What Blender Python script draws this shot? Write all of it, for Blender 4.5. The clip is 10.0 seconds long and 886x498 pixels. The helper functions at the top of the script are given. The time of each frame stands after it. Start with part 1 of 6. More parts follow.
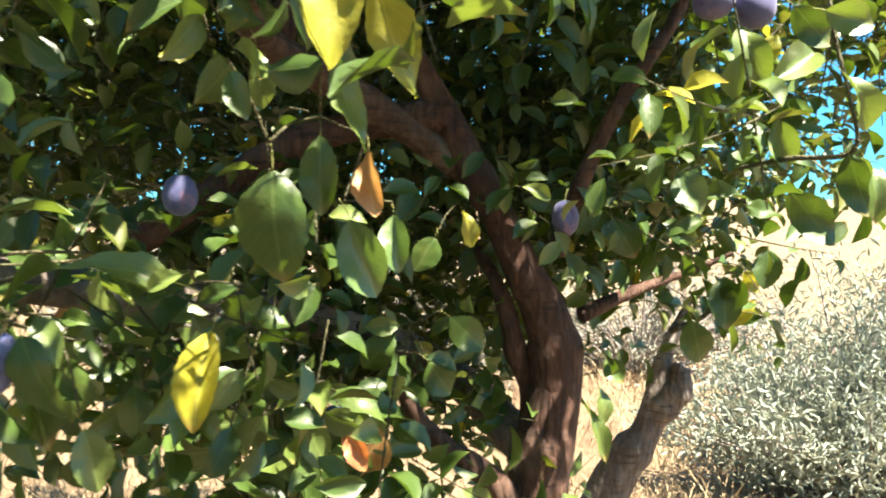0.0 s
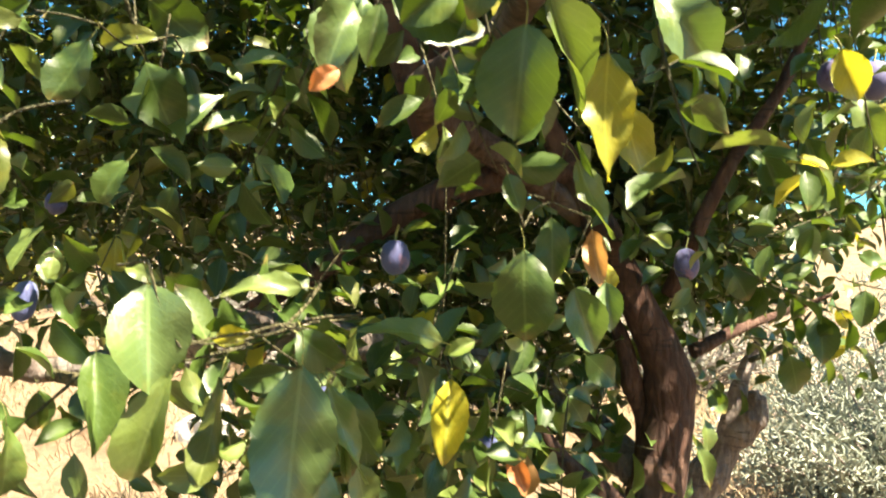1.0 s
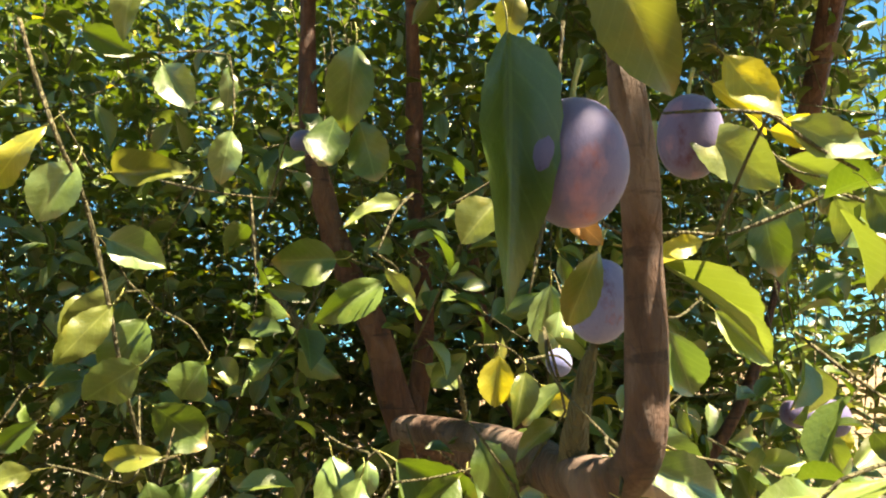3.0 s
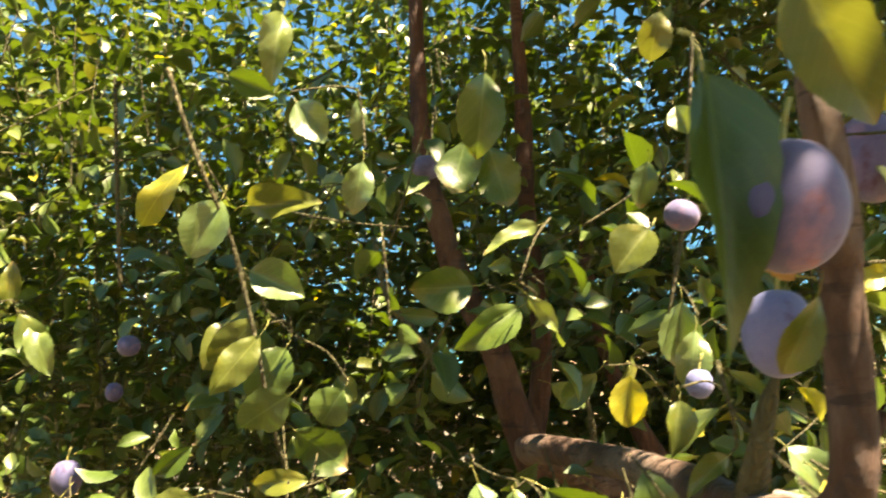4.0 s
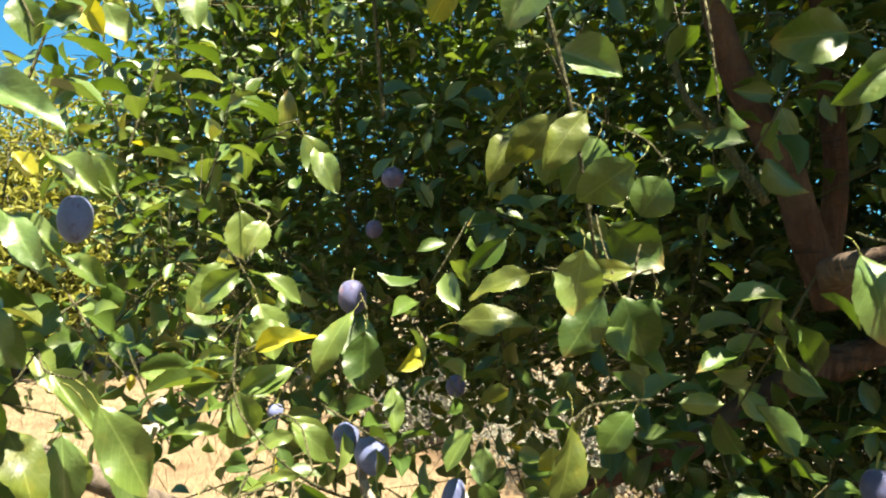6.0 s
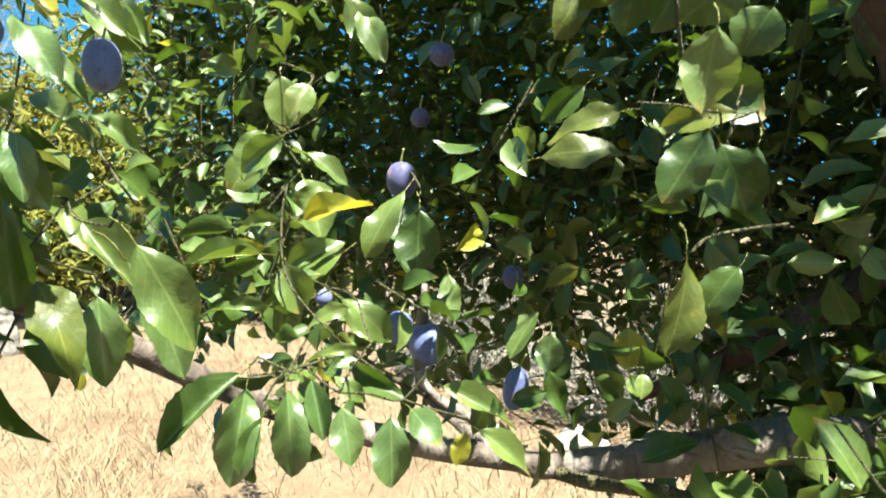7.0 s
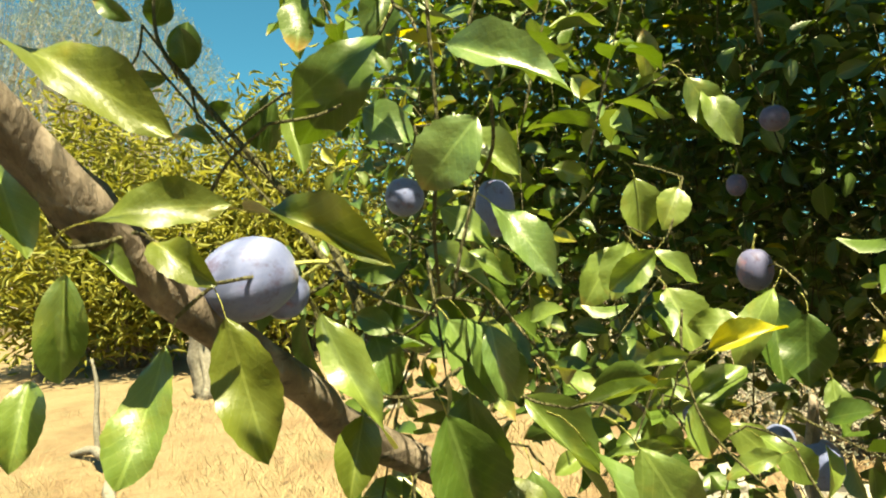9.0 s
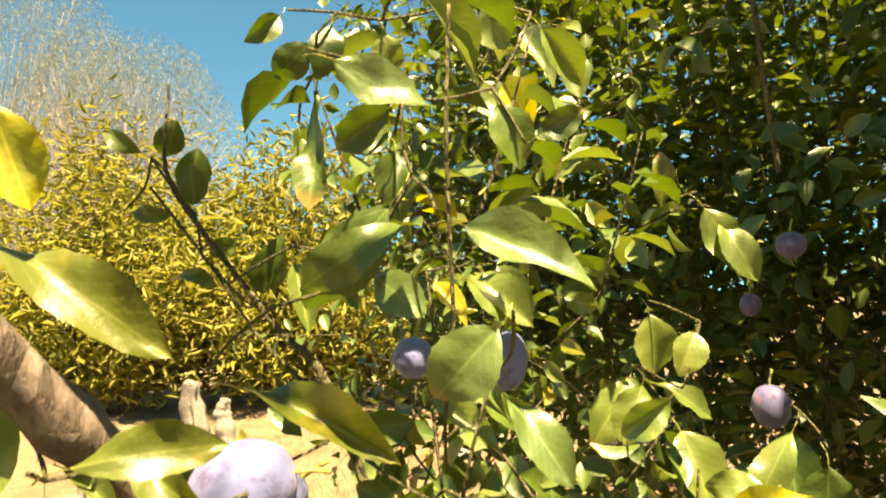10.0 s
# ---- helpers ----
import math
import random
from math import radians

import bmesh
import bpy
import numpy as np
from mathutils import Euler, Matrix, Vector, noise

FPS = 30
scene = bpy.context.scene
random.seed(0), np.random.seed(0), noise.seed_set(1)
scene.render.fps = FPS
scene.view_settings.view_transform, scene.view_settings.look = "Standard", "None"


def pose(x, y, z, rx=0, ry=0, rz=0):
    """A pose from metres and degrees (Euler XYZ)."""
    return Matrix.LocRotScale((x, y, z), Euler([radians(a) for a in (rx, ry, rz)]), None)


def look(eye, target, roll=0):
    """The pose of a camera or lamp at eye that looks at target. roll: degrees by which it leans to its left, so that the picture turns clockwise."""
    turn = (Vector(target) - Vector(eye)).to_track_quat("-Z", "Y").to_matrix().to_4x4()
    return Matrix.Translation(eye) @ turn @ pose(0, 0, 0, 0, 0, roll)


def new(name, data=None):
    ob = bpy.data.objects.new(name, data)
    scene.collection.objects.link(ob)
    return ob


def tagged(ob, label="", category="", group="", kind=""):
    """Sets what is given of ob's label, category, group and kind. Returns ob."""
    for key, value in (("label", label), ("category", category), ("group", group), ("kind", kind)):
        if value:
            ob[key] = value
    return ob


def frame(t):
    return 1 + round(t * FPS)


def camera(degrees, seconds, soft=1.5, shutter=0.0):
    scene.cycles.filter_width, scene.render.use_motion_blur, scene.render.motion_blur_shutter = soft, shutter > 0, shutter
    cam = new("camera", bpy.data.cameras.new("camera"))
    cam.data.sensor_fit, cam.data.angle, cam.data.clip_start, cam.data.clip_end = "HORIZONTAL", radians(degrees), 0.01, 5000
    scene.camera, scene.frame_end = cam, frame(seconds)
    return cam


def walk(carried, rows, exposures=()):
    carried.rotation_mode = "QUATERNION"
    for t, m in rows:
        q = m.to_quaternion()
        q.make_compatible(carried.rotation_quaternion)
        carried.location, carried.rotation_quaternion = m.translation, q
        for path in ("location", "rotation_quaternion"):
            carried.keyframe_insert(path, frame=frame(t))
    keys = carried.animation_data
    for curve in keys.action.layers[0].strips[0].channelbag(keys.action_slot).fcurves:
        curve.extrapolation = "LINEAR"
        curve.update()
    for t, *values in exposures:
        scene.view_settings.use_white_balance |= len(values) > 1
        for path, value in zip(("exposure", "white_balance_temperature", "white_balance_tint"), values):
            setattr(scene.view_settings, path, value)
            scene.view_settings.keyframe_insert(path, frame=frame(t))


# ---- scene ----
cam = camera(63.4, 10.0, soft=1.9, shutter=0.25)
ROWS = [
    (0.0, (-0.001, 0.008, 1.355), (0.002, 2.008, 1.350), -0.4),
    (0.5, (-0.082, -0.048, 1.359), (-0.115, 1.952, 1.354), -1.7),
    (1.0, (-0.163, -0.093, 1.398), (-0.217, 1.906, 1.433), -0.2),
    (1.5, (-0.204, -0.100, 1.477), (-0.194, 1.893, 1.636), 0.3),
    (2.0, (-0.208, -0.116, 1.565), (-0.160, 1.858, 1.885), -0.8),
    (2.5, (-0.195, -0.135, 1.607), (-0.103, 1.829, 1.970), -0.3),
    (2.7, (-0.192, -0.144, 1.621), (-0.106, 1.814, 2.016), -0.4),
    (3.8, (-0.213, -0.167, 1.665), (-0.330, 1.772, 2.141), -1.5),
    (4.0, (-0.238, -0.161, 1.658), (-0.413, 1.778, 2.113), -1.2),
    (4.5, (-0.296, -0.143, 1.637), (-0.609, 1.794, 2.024), 0.0),
    (5.0, (-0.331, -0.138, 1.622), (-0.730, 1.792, 1.964), -0.1),
    (5.5, (-0.375, -0.123, 1.585), (-0.842, 1.810, 1.794), 0.1),
    (6.0, (-0.405, -0.120, 1.550), (-1.005, 1.770, 1.772), -0.4),
    (7.3, (-0.487, -0.033, 1.473), (-1.171, 1.845, 1.508), -1.0),
    (7.5, (-0.505, -0.024, 1.480), (-1.201, 1.851, 1.509), -1.3),
    (8.0, (-0.555, -0.033, 1.502), (-1.374, 1.791, 1.545), -3.6),
    (8.5, (-0.603, -0.066, 1.548), (-1.587, 1.673, 1.649), -4.4),
    (9.0, (-0.653, -0.082, 1.583), (-1.753, 1.582, 1.733), -4.5),
    (9.5, (-0.654, -0.086, 1.618), (-1.730, 1.588, 1.817), -2.9),
    (10.0, (-0.663, -0.072, 1.657), (-1.749, 1.582, 1.947), -2.1),
]
EXPOSURES = [(0.0, 2.82, 6900, 10), (1.0, 2.79, 7500, 11), (1.5, 2.88, 8200, 13), (2.5, 2.98, 8500, 14), (4.0, 2.95, 9400, 17), (4.5, 2.93, 9400, 18), (6.0, 2.5, 7400, 3), (7.5, 2.38, 6100, 2),
             (8.0, 2.15, 6200, -5), (8.5, 2.2, 8000, -15), (9.0, 2.25, 9900, -9), (9.5, 2.4, 12200, 9), (10.0, 2.58, 12600, 12)]
walk(cam, [(t, look(eye, target, roll)) for t, eye, target, roll in ROWS], EXPOSURES)

# ---- daylight: late-morning sun behind the camera and to its right ----
SUN = Vector((0.36, -0.30, 0.88)).normalized()
world = bpy.data.worlds.new("world")
scene.world = world
world.use_nodes = True
sky = world.node_tree.nodes.new("ShaderNodeTexSky")
sky.sky_type, sky.sun_disc = "NISHITA", False
sky.sun_elevation = math.asin(SUN.z)
sky.sun_rotation = math.atan2(SUN.x, SUN.y)
sky.air_density, sky.dust_density, sky.ozone_density = 1.0, 0.1, 3.5
clear = world.node_tree.nodes.new("ShaderNodeMixRGB")
clear.blend_type = "MULTIPLY"
clear.inputs[0].default_value = 1.0
clear.inputs[2].default_value = (0.66, 1.95, 2.35, 1)
world.node_tree.links.new(sky.outputs[0], clear.inputs[1])
world.node_tree.links.new(clear.outputs[0], world.node_tree.nodes["Background"].inputs[0])
world.node_tree.nodes["Background"].inputs[1].default_value = 0.019
sun = new("sun", bpy.data.lights.new("sun", "SUN"))
sun.data.energy, sun.data.angle, sun.data.color = 5.0, radians(0.6), (1.0, 0.94, 0.82)
sun.matrix_world = look(SUN * 30, (0, 0, 0))

rng = random.Random(11)


# ---- materials ----
class Nodes:
    """A short way to write node trees."""

    def __init__(self, name):
        self.mat = bpy.data.materials.new(name)
        self.mat.use_nodes = True
        self.tree = self.mat.node_tree
        self.bsdf = self.tree.nodes["Principled BSDF"]
        self.out = self.tree.nodes["Material Output"]

    def add(self, kind, **values):
        node = self.tree.nodes.new("ShaderNode" + kind)
        for key, value in values.items():
            setattr(node, key, value)
        return node

    def link(self, a, b):
        self.tree.links.new(a, b)

    def noise(self, scale, vector=None, detail=4.0, rough=0.55):
        n = self.add("TexNoise")
        n.inputs["Scale"].default_value, n.inputs["Detail"].default_value, n.inputs["Roughness"].default_value = scale, detail, rough
        if vector:
            self.link(vector, n.inputs["Vector"])
        return n.outputs["Fac"]

    def ramp(self, fac, *stops):
        n = self.add("ValToRGB")
        while len(n.color_ramp.elements) < len(stops):
            n.color_ramp.elements.new(0.5)
        for e, (at, c) in zip(n.color_ramp.elements, stops):
            e.position, e.color = at, (*c, 1)
        self.link(fac, n.inputs[0])
        return n.outputs[0]

    def mix(self, fac, a, b, blend="MIX"):
        n = self.add("MixRGB", blend_type=blend)
        for sock, v in zip(n.inputs, (fac, a, b)):
            if isinstance(v, (int, float)):
                sock.default_value = v
            elif isinstance(v, tuple):
                sock.default_value = (*v, 1)
            else:
                self.link(v, sock)
        return n.outputs[0]

    def math(self, op, a, b=0.0):
        n = self.add("Math", operation=op)
        for sock, v in zip(n.inputs, (a, b)):
            if isinstance(v, (int, float)):
                sock.default_value = v
            else:
                self.link(v, sock)
        return n.outputs[0]

    def bump(self, height, strength, distance=0.01):
        n = self.add("Bump")
        n.inputs["Strength"].default_value, n.inputs["Distance"].default_value = strength, distance
        self.link(height, n.inputs["Height"])
        self.link(n.outputs[0], self.bsdf.inputs["Normal"])
        return n.outputs[0]


def leaf_material(name, dark, light, blotch, amount, through_colour, share=0.32, rough=0.46, veins=0.25, gloss=0.9):
    """A leaf: two greens, blotches, a pale midrib and side veins, a glossy skin and light coming through."""
    m = Nodes(name)
    uv = m.add("UVMap", uv_map="leaf").outputs[0]
    split = m.add("SeparateXYZ")
    m.link(uv, split.inputs[0])
    across, along = split.outputs[0], split.outputs[1]
    rand = m.math("FRACT", m.math("ADD", m.add("ObjectInfo").outputs["Random"], m.add("NewGeometry").outputs["Random Per Island"]))
    place = m.add("TexCoord").outputs["Object"]
    world_place = m.add("NewGeometry").outputs["Position"]
    base = m.mix(rand, dark, light)
    base = m.mix(m.math("MULTIPLY", m.noise(55, world_place), 0.5), base, light)
    spots = m.ramp(m.noise(38, world_place, 3.0), (0.62 - 0.3 * amount, (0, 0, 0)), (0.72 - 0.25 * amount, (1, 1, 1)))
    base = m.mix(m.math("MULTIPLY", spots, min(1.0, 0.3 + amount)), base, blotch)
    dry = m.math("MULTIPLY", m.ramp(along, (0.84, (0, 0, 0)), (0.98, (1, 1, 1))), m.ramp(m.noise(9, world_place), (0.52, (0, 0, 0)), (0.6, (0.8, 0.8, 0.8))))
    base = m.mix(dry, base, (0.30, 0.17, 0.06))
    off = m.math("ABSOLUTE", m.math("SUBTRACT", across, 0.5))
    rib = m.math("LESS_THAN", off, 0.022)
    side = m.math("SINE", m.math("MULTIPLY", m.math("SUBTRACT", along, m.math("MULTIPLY", off, 0.7)), 52.0))
    side = m.math("MULTIPLY", m.math("GREATER_THAN", side, 0.9), 0.35)
    vein = m.math("MULTIPLY", m.math("MAXIMUM", rib, side), veins)
    base = m.mix(vein, base, tuple(min(1, 2.2 * c + 0.05) for c in light))
    m.link(base, m.bsdf.inputs["Base Color"])
    m.bsdf.inputs["Roughness"].default_value = rough
    m.bsdf.inputs["Specular IOR Level"].default_value = gloss
    m.bsdf.inputs["Coat Weight"].default_value, m.bsdf.inputs["Coat Roughness"].default_value = 0.12 * gloss, 0.3
    normal = m.bump(m.math("ADD", m.math("MULTIPLY", m.math("SUBTRACT", 1.0, vein), 0.6), m.noise(240, world_place)), 0.25, 0.002)
    lit = m.add("BsdfTranslucent")
    m.link(m.mix(0.55, base, through_colour), lit.inputs["Color"])
    m.link(normal, lit.inputs["Normal"])
    both = m.add("MixShader")
    both.inputs[0].default_value = share
    m.link(m.bsdf.outputs[0], both.inputs[1])
    m.link(lit.outputs[0], both.inputs[2])
    m.link(both.outputs[0], m.out.inputs[0])
    return m.mat


# Light put into tone of placed leaves: l, m where sunlit, g where shaded.
LEAF = {
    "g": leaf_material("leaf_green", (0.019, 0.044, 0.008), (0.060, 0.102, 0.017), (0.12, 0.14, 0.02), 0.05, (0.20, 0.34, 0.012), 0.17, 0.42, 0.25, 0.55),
    "l": leaf_material("leaf_pale_and_sunlit_green", (0.065, 0.115, 0.022), (0.13, 0.175, 0.038), (0.19, 0.19, 0.035), 0.10, (0.26, 0.36, 0.025), 0.24, 0.42),
    "m": leaf_material("leaf_sunlit_mid_green", (0.05, 0.10, 0.025), (0.10, 0.155, 0.042), (0.15, 0.17, 0.035), 0.05, (0.20, 0.34, 0.025), 0.2, 0.38, 0.3, 1.0),
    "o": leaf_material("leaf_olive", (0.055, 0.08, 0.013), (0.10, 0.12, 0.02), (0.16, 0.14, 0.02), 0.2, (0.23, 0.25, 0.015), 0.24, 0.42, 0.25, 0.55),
    "y": leaf_material("leaf_yellow", (0.24, 0.25, 0.022), (0.38, 0.35, 0.03), (0.14, 0.20, 0.03), 0.35, (0.60, 0.50, 0.02), 0.45),
    "b": leaf_material("leaf_brown", (0.33, 0.16, 0.05), (0.48, 0.27, 0.10), (0.16, 0.07, 0.03), 0.3, (0.60, 0.28, 0.05), 0.35, 0.6),
    "r": leaf_material("leaf_rust", (0.50, 0.14, 0.04), (0.55, 0.22, 0.08), (0.2, 0.08, 0.03), 0.25, (0.65, 0.2, 0.03), 0.35, 0.6),
}
LEAF["silver"] = leaf_material("leaf_silver", (0.19, 0.215, 0.165), (0.33, 0.355, 0.29), (0.20, 0.20, 0.13), 0.1, (0.18, 0.22, 0.12), 0.2, 0.6, 0.1, 0.25)
LEAF["grey"] = leaf_material("leaf_grey_green", (0.14, 0.158, 0.115), (0.22, 0.235, 0.175), (0.18, 0.17, 0.12), 0.1, (0.16, 0.19, 0.10), 0.25, 0.7, 0.1, 0.05)
LEAF["almond"] = leaf_material("leaf_yellow_green", (0.13, 0.15, 0.03), (0.23, 0.22, 0.042), (0.24, 0.19, 0.046), 0.25, (0.25, 0.24, 0.026), 0.4, 0.55, 0.2, 0.3)
LEAF["scrub"] = leaf_material("leaf_scrub", (0.13, 0.13, 0.10), (0.27, 0.265, 0.22), (0.2, 0.17, 0.12), 0.2, (0.2, 0.2, 0.1), 0.15, 0.7, 0.1, 0.2)


def bark_material(name, low, mid, high, scale=1.0):
    m = Nodes(name)
    place = m.add("TexCoord").outputs["Object"]
    stretch = m.add("Mapping")
    stretch.inputs["Scale"].default_value = (scale, scale, 0.35 * scale)
    m.link(place, stretch.inputs[0])
    grain = m.noise(70, stretch.outputs[0], 8.0, 0.65)
    patch = m.noise(9, place, 3.0)
    col = m.ramp(grain, (0.3, low), (0.55, mid), (0.78, high))
    col = m.mix(m.ramp(patch, (0.52, (0, 0, 0)), (0.66, (0.7, 0.7, 0.7))), col, high)
    if scale <= 1:
        rings = m.add("Mapping")
        rings.inputs["Scale"].default_value = (14, 14, 90)
        m.link(place, rings.inputs[0])
        pores = m.ramp(m.noise(1.0, rings.outputs[0], 5.0, 0.7), (0.56, (0, 0, 0)), (0.64, (0.8, 0.8, 0.8)))
        col = m.mix(pores, col, tuple(0.6 * c for c in low))
    m.link(col, m.bsdf.inputs["Base Color"])
    m.bsdf.inputs["Roughness"].default_value = 0.8
    cracks = m.add("TexVoronoi", feature="DISTANCE_TO_EDGE")
    cracks.inputs["Scale"].default_value = 60 * scale
    m.link(stretch.outputs[0], cracks.inputs["Vector"])
    m.bump(m.math("ADD", grain, m.math("MULTIPLY", cracks.outputs["Distance"], 1.4)), 1.0, 0.007)
    return m.mat


BARK = bark_material("bark", (0.024, 0.010, 0.006), (0.066, 0.026, 0.014), (0.13, 0.075, 0.05))
BARK_MID = bark_material("bark_weathered", (0.032, 0.016, 0.010), (0.08, 0.043, 0.028), (0.17, 0.125, 0.097))
BARK_GREY = bark_material("bark_grey", (0.13, 0.10, 0.085), (0.28, 0.23, 0.20), (0.45, 0.40, 0.36))
BARK_LIMB = bark_material("bark_limb", (0.07, 0.05, 0.04), (0.155, 0.12, 0.098), (0.30, 0.26, 0.225))
BARK_THIN = bark_material("bark_twig", (0.05, 0.045, 0.018), (0.085, 0.08, 0.03), (0.14, 0.12, 0.055), 2.0)


def plum_material(name, least, most):
    m = Nodes(name)
    place = m.add("TexCoord").outputs["Object"]
    rand = m.add("ObjectInfo").outputs["Random"]
    shift = m.add("VectorMath", operation="ADD")
    m.link(place, shift.inputs[0])
    m.link(m.math("MULTIPLY", rand, 37.0), shift.inputs[1])
    place = shift.outputs[0]
    skin = m.mix(rand, (0.028, 0.018, 0.06), (0.07, 0.02, 0.045))
    skin = m.mix(m.ramp(m.noise(1.1, place, 4.0), (0.56, (0, 0, 0)), (0.68, (1, 1, 1))), skin, (0.26, 0.085, 0.08))
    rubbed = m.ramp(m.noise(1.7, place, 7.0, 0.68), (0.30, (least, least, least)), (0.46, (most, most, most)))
    bloom = m.mix(m.noise(7, place, 6.0, 0.7), (0.085, 0.115, 0.28), (0.165, 0.19, 0.36))
    m.link(m.mix(rubbed, skin, bloom), m.bsdf.inputs["Base Color"])
    m.bsdf.inputs["Roughness"].default_value = 0.62
    m.bsdf.inputs["Specular IOR Level"].default_value = 0.3
    m.bsdf.inputs["Sheen Weight"].default_value = 0.15
    m.bump(m.noise(20, place), 0.08, 0.02)
    return m.mat


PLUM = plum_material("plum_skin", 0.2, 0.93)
# shaded copy of the plum skin: less bloom, so leaf shade is in the colour
PLUM_SHADED = plum_material("plum_skin_shaded", 0.05, 0.5)


def ground_material():
    m = Nodes("dry_ground")
    place = m.add("NewGeometry").outputs["Position"]
    soil = m.ramp(m.noise(1.6, place, 8.0, 0.7), (0.3, (0.15, 0.082, 0.042)), (0.5, (0.225, 0.140, 0.075)), (0.75, (0.27, 0.175, 0.098)))
    flat = m.add("Mapping")
    flat.inputs["Scale"].default_value = (30, 90, 30)
    m.link(place, flat.inputs[0])
    straw = m.ramp(m.noise(1.0, flat.outputs[0], 5.0, 0.7), (0.42, (0, 0, 0)), (0.56, (0.9, 0.9, 0.9)))
    cover = m.math("MULTIPLY", straw, m.ramp(m.noise(1.6, place, 5.0, 0.65), (0.40, (0.1, 0.1, 0.1)), (0.56, (1, 1, 1))))
    col = m.mix(cover, soil, (0.265, 0.195, 0.115))
    col = m.mix(m.ramp(m.noise(0.05, place, 5.0), (0.45, (0, 0, 0)), (0.7, (0.5, 0.5, 0.5))), col, (0.24, 0.20, 0.115))
    weeds = m.math("MULTIPLY", m.ramp(m.noise(2.3, place, 6.0, 0.7), (0.54, (0, 0, 0)), (0.62, (0.7, 0.7, 0.7))), m.ramp(m.noise(40, place, 3.0), (0.4, (0.2, 0.2, 0.2)), (0.6, (1, 1, 1))))
    col = m.mix(weeds, col, (0.17, 0.155, 0.085))
    clods = m.ramp(m.noise(7, place, 5.0, 0.7), (0.58, (0, 0, 0)), (0.66, (0.55, 0.55, 0.55)))
    col = m.mix(clods, col, (0.13, 0.075, 0.04))
    m.link(col, m.bsdf.inputs["Base Color"])
    m.bsdf.inputs["Roughness"].default_value = 0.95
    m.bump(m.math("ADD", m.noise(14, place, 8.0, 0.7), m.math("MULTIPLY", straw, 0.5)), 0.7, 0.05)
    return m.mat


def plain_material(name, a, b, scale, rough):
    m = Nodes(name)
    place = m.add("NewGeometry").outputs["Position"]
    n = m.noise(scale, place, 6.0, 0.65)
    m.link(m.ramp(n, (0.3, a), (0.7, b)), m.bsdf.inputs["Base Color"])
    m.bsdf.inputs["Roughness"].default_value = rough
    m.bump(n, 0.8, 0.02)
    return m.mat


GROUND = ground_material()
STRAW = plain_material("straw", (0.20, 0.14, 0.075), (0.33, 0.245, 0.14), 9.0, 0.8)
ROCK = plain_material("rock", (0.17, 0.155, 0.14), (0.34, 0.32, 0.29), 12.0, 0.9)
DEADWOOD = plain_material("dead_wood", (0.10, 0.088, 0.072), (0.22, 0.20, 0.17), 25.0, 0.85)
STALK = plain_material("leaf_stalk", (0.22, 0.24, 0.06), (0.36, 0.34, 0.10), 30.0, 0.5)


# ---- mesh helpers ----
def mesh_of(name, verts, faces, mats, uvs=None, index=None, smooth=True):
    me = bpy.data.meshes.new(name)
    me.from_pydata(verts, [], faces)
    for mat in mats:
        me.materials.append(mat)
    if uvs is not None:
        layer = me.uv_layers.new(name="leaf")
        loops = np.empty(len(me.loops), dtype=np.int32)
        me.loops.foreach_get("vertex_index", loops)
        layer.data.foreach_set("uv", np.asarray(uvs, dtype=np.float32)[loops].ravel())
    if index is not None:
        me.polygons.foreach_set("material_index", np.asarray(index, dtype=np.int32))
    if smooth:
        me.polygons.foreach_set("use_smooth", np.ones(len(me.polygons), dtype=bool))
    me.update()
    return me


def part(name, me, parent, label=""):
    ob = new(name, me)
    ob.parent = parent
    return tagged(ob, label)


def spline(points, steps):
    """Points of a smooth curve through the given rows (place and radius)."""
    p = np.array(points, float)
    p = np.vstack([2 * p[0] - p[1], p, 2 * p[-1] - p[-2]])
    out = []
    for i in range(1, len(p) - 2):
        for s in range(steps):
            u = s / steps
            out.append(0.5 * (2 * p[i] + (p[i + 1] - p[i - 1]) * u + (2 * p[i - 1] - 5 * p[i] + 4 * p[i + 1] - p[i + 2]) * u * u
                              + (3 * p[i] - p[i - 1] - 3 * p[i + 1] + p[i + 2]) * u ** 3))
    out.append(p[-2])
    return np.array(out)


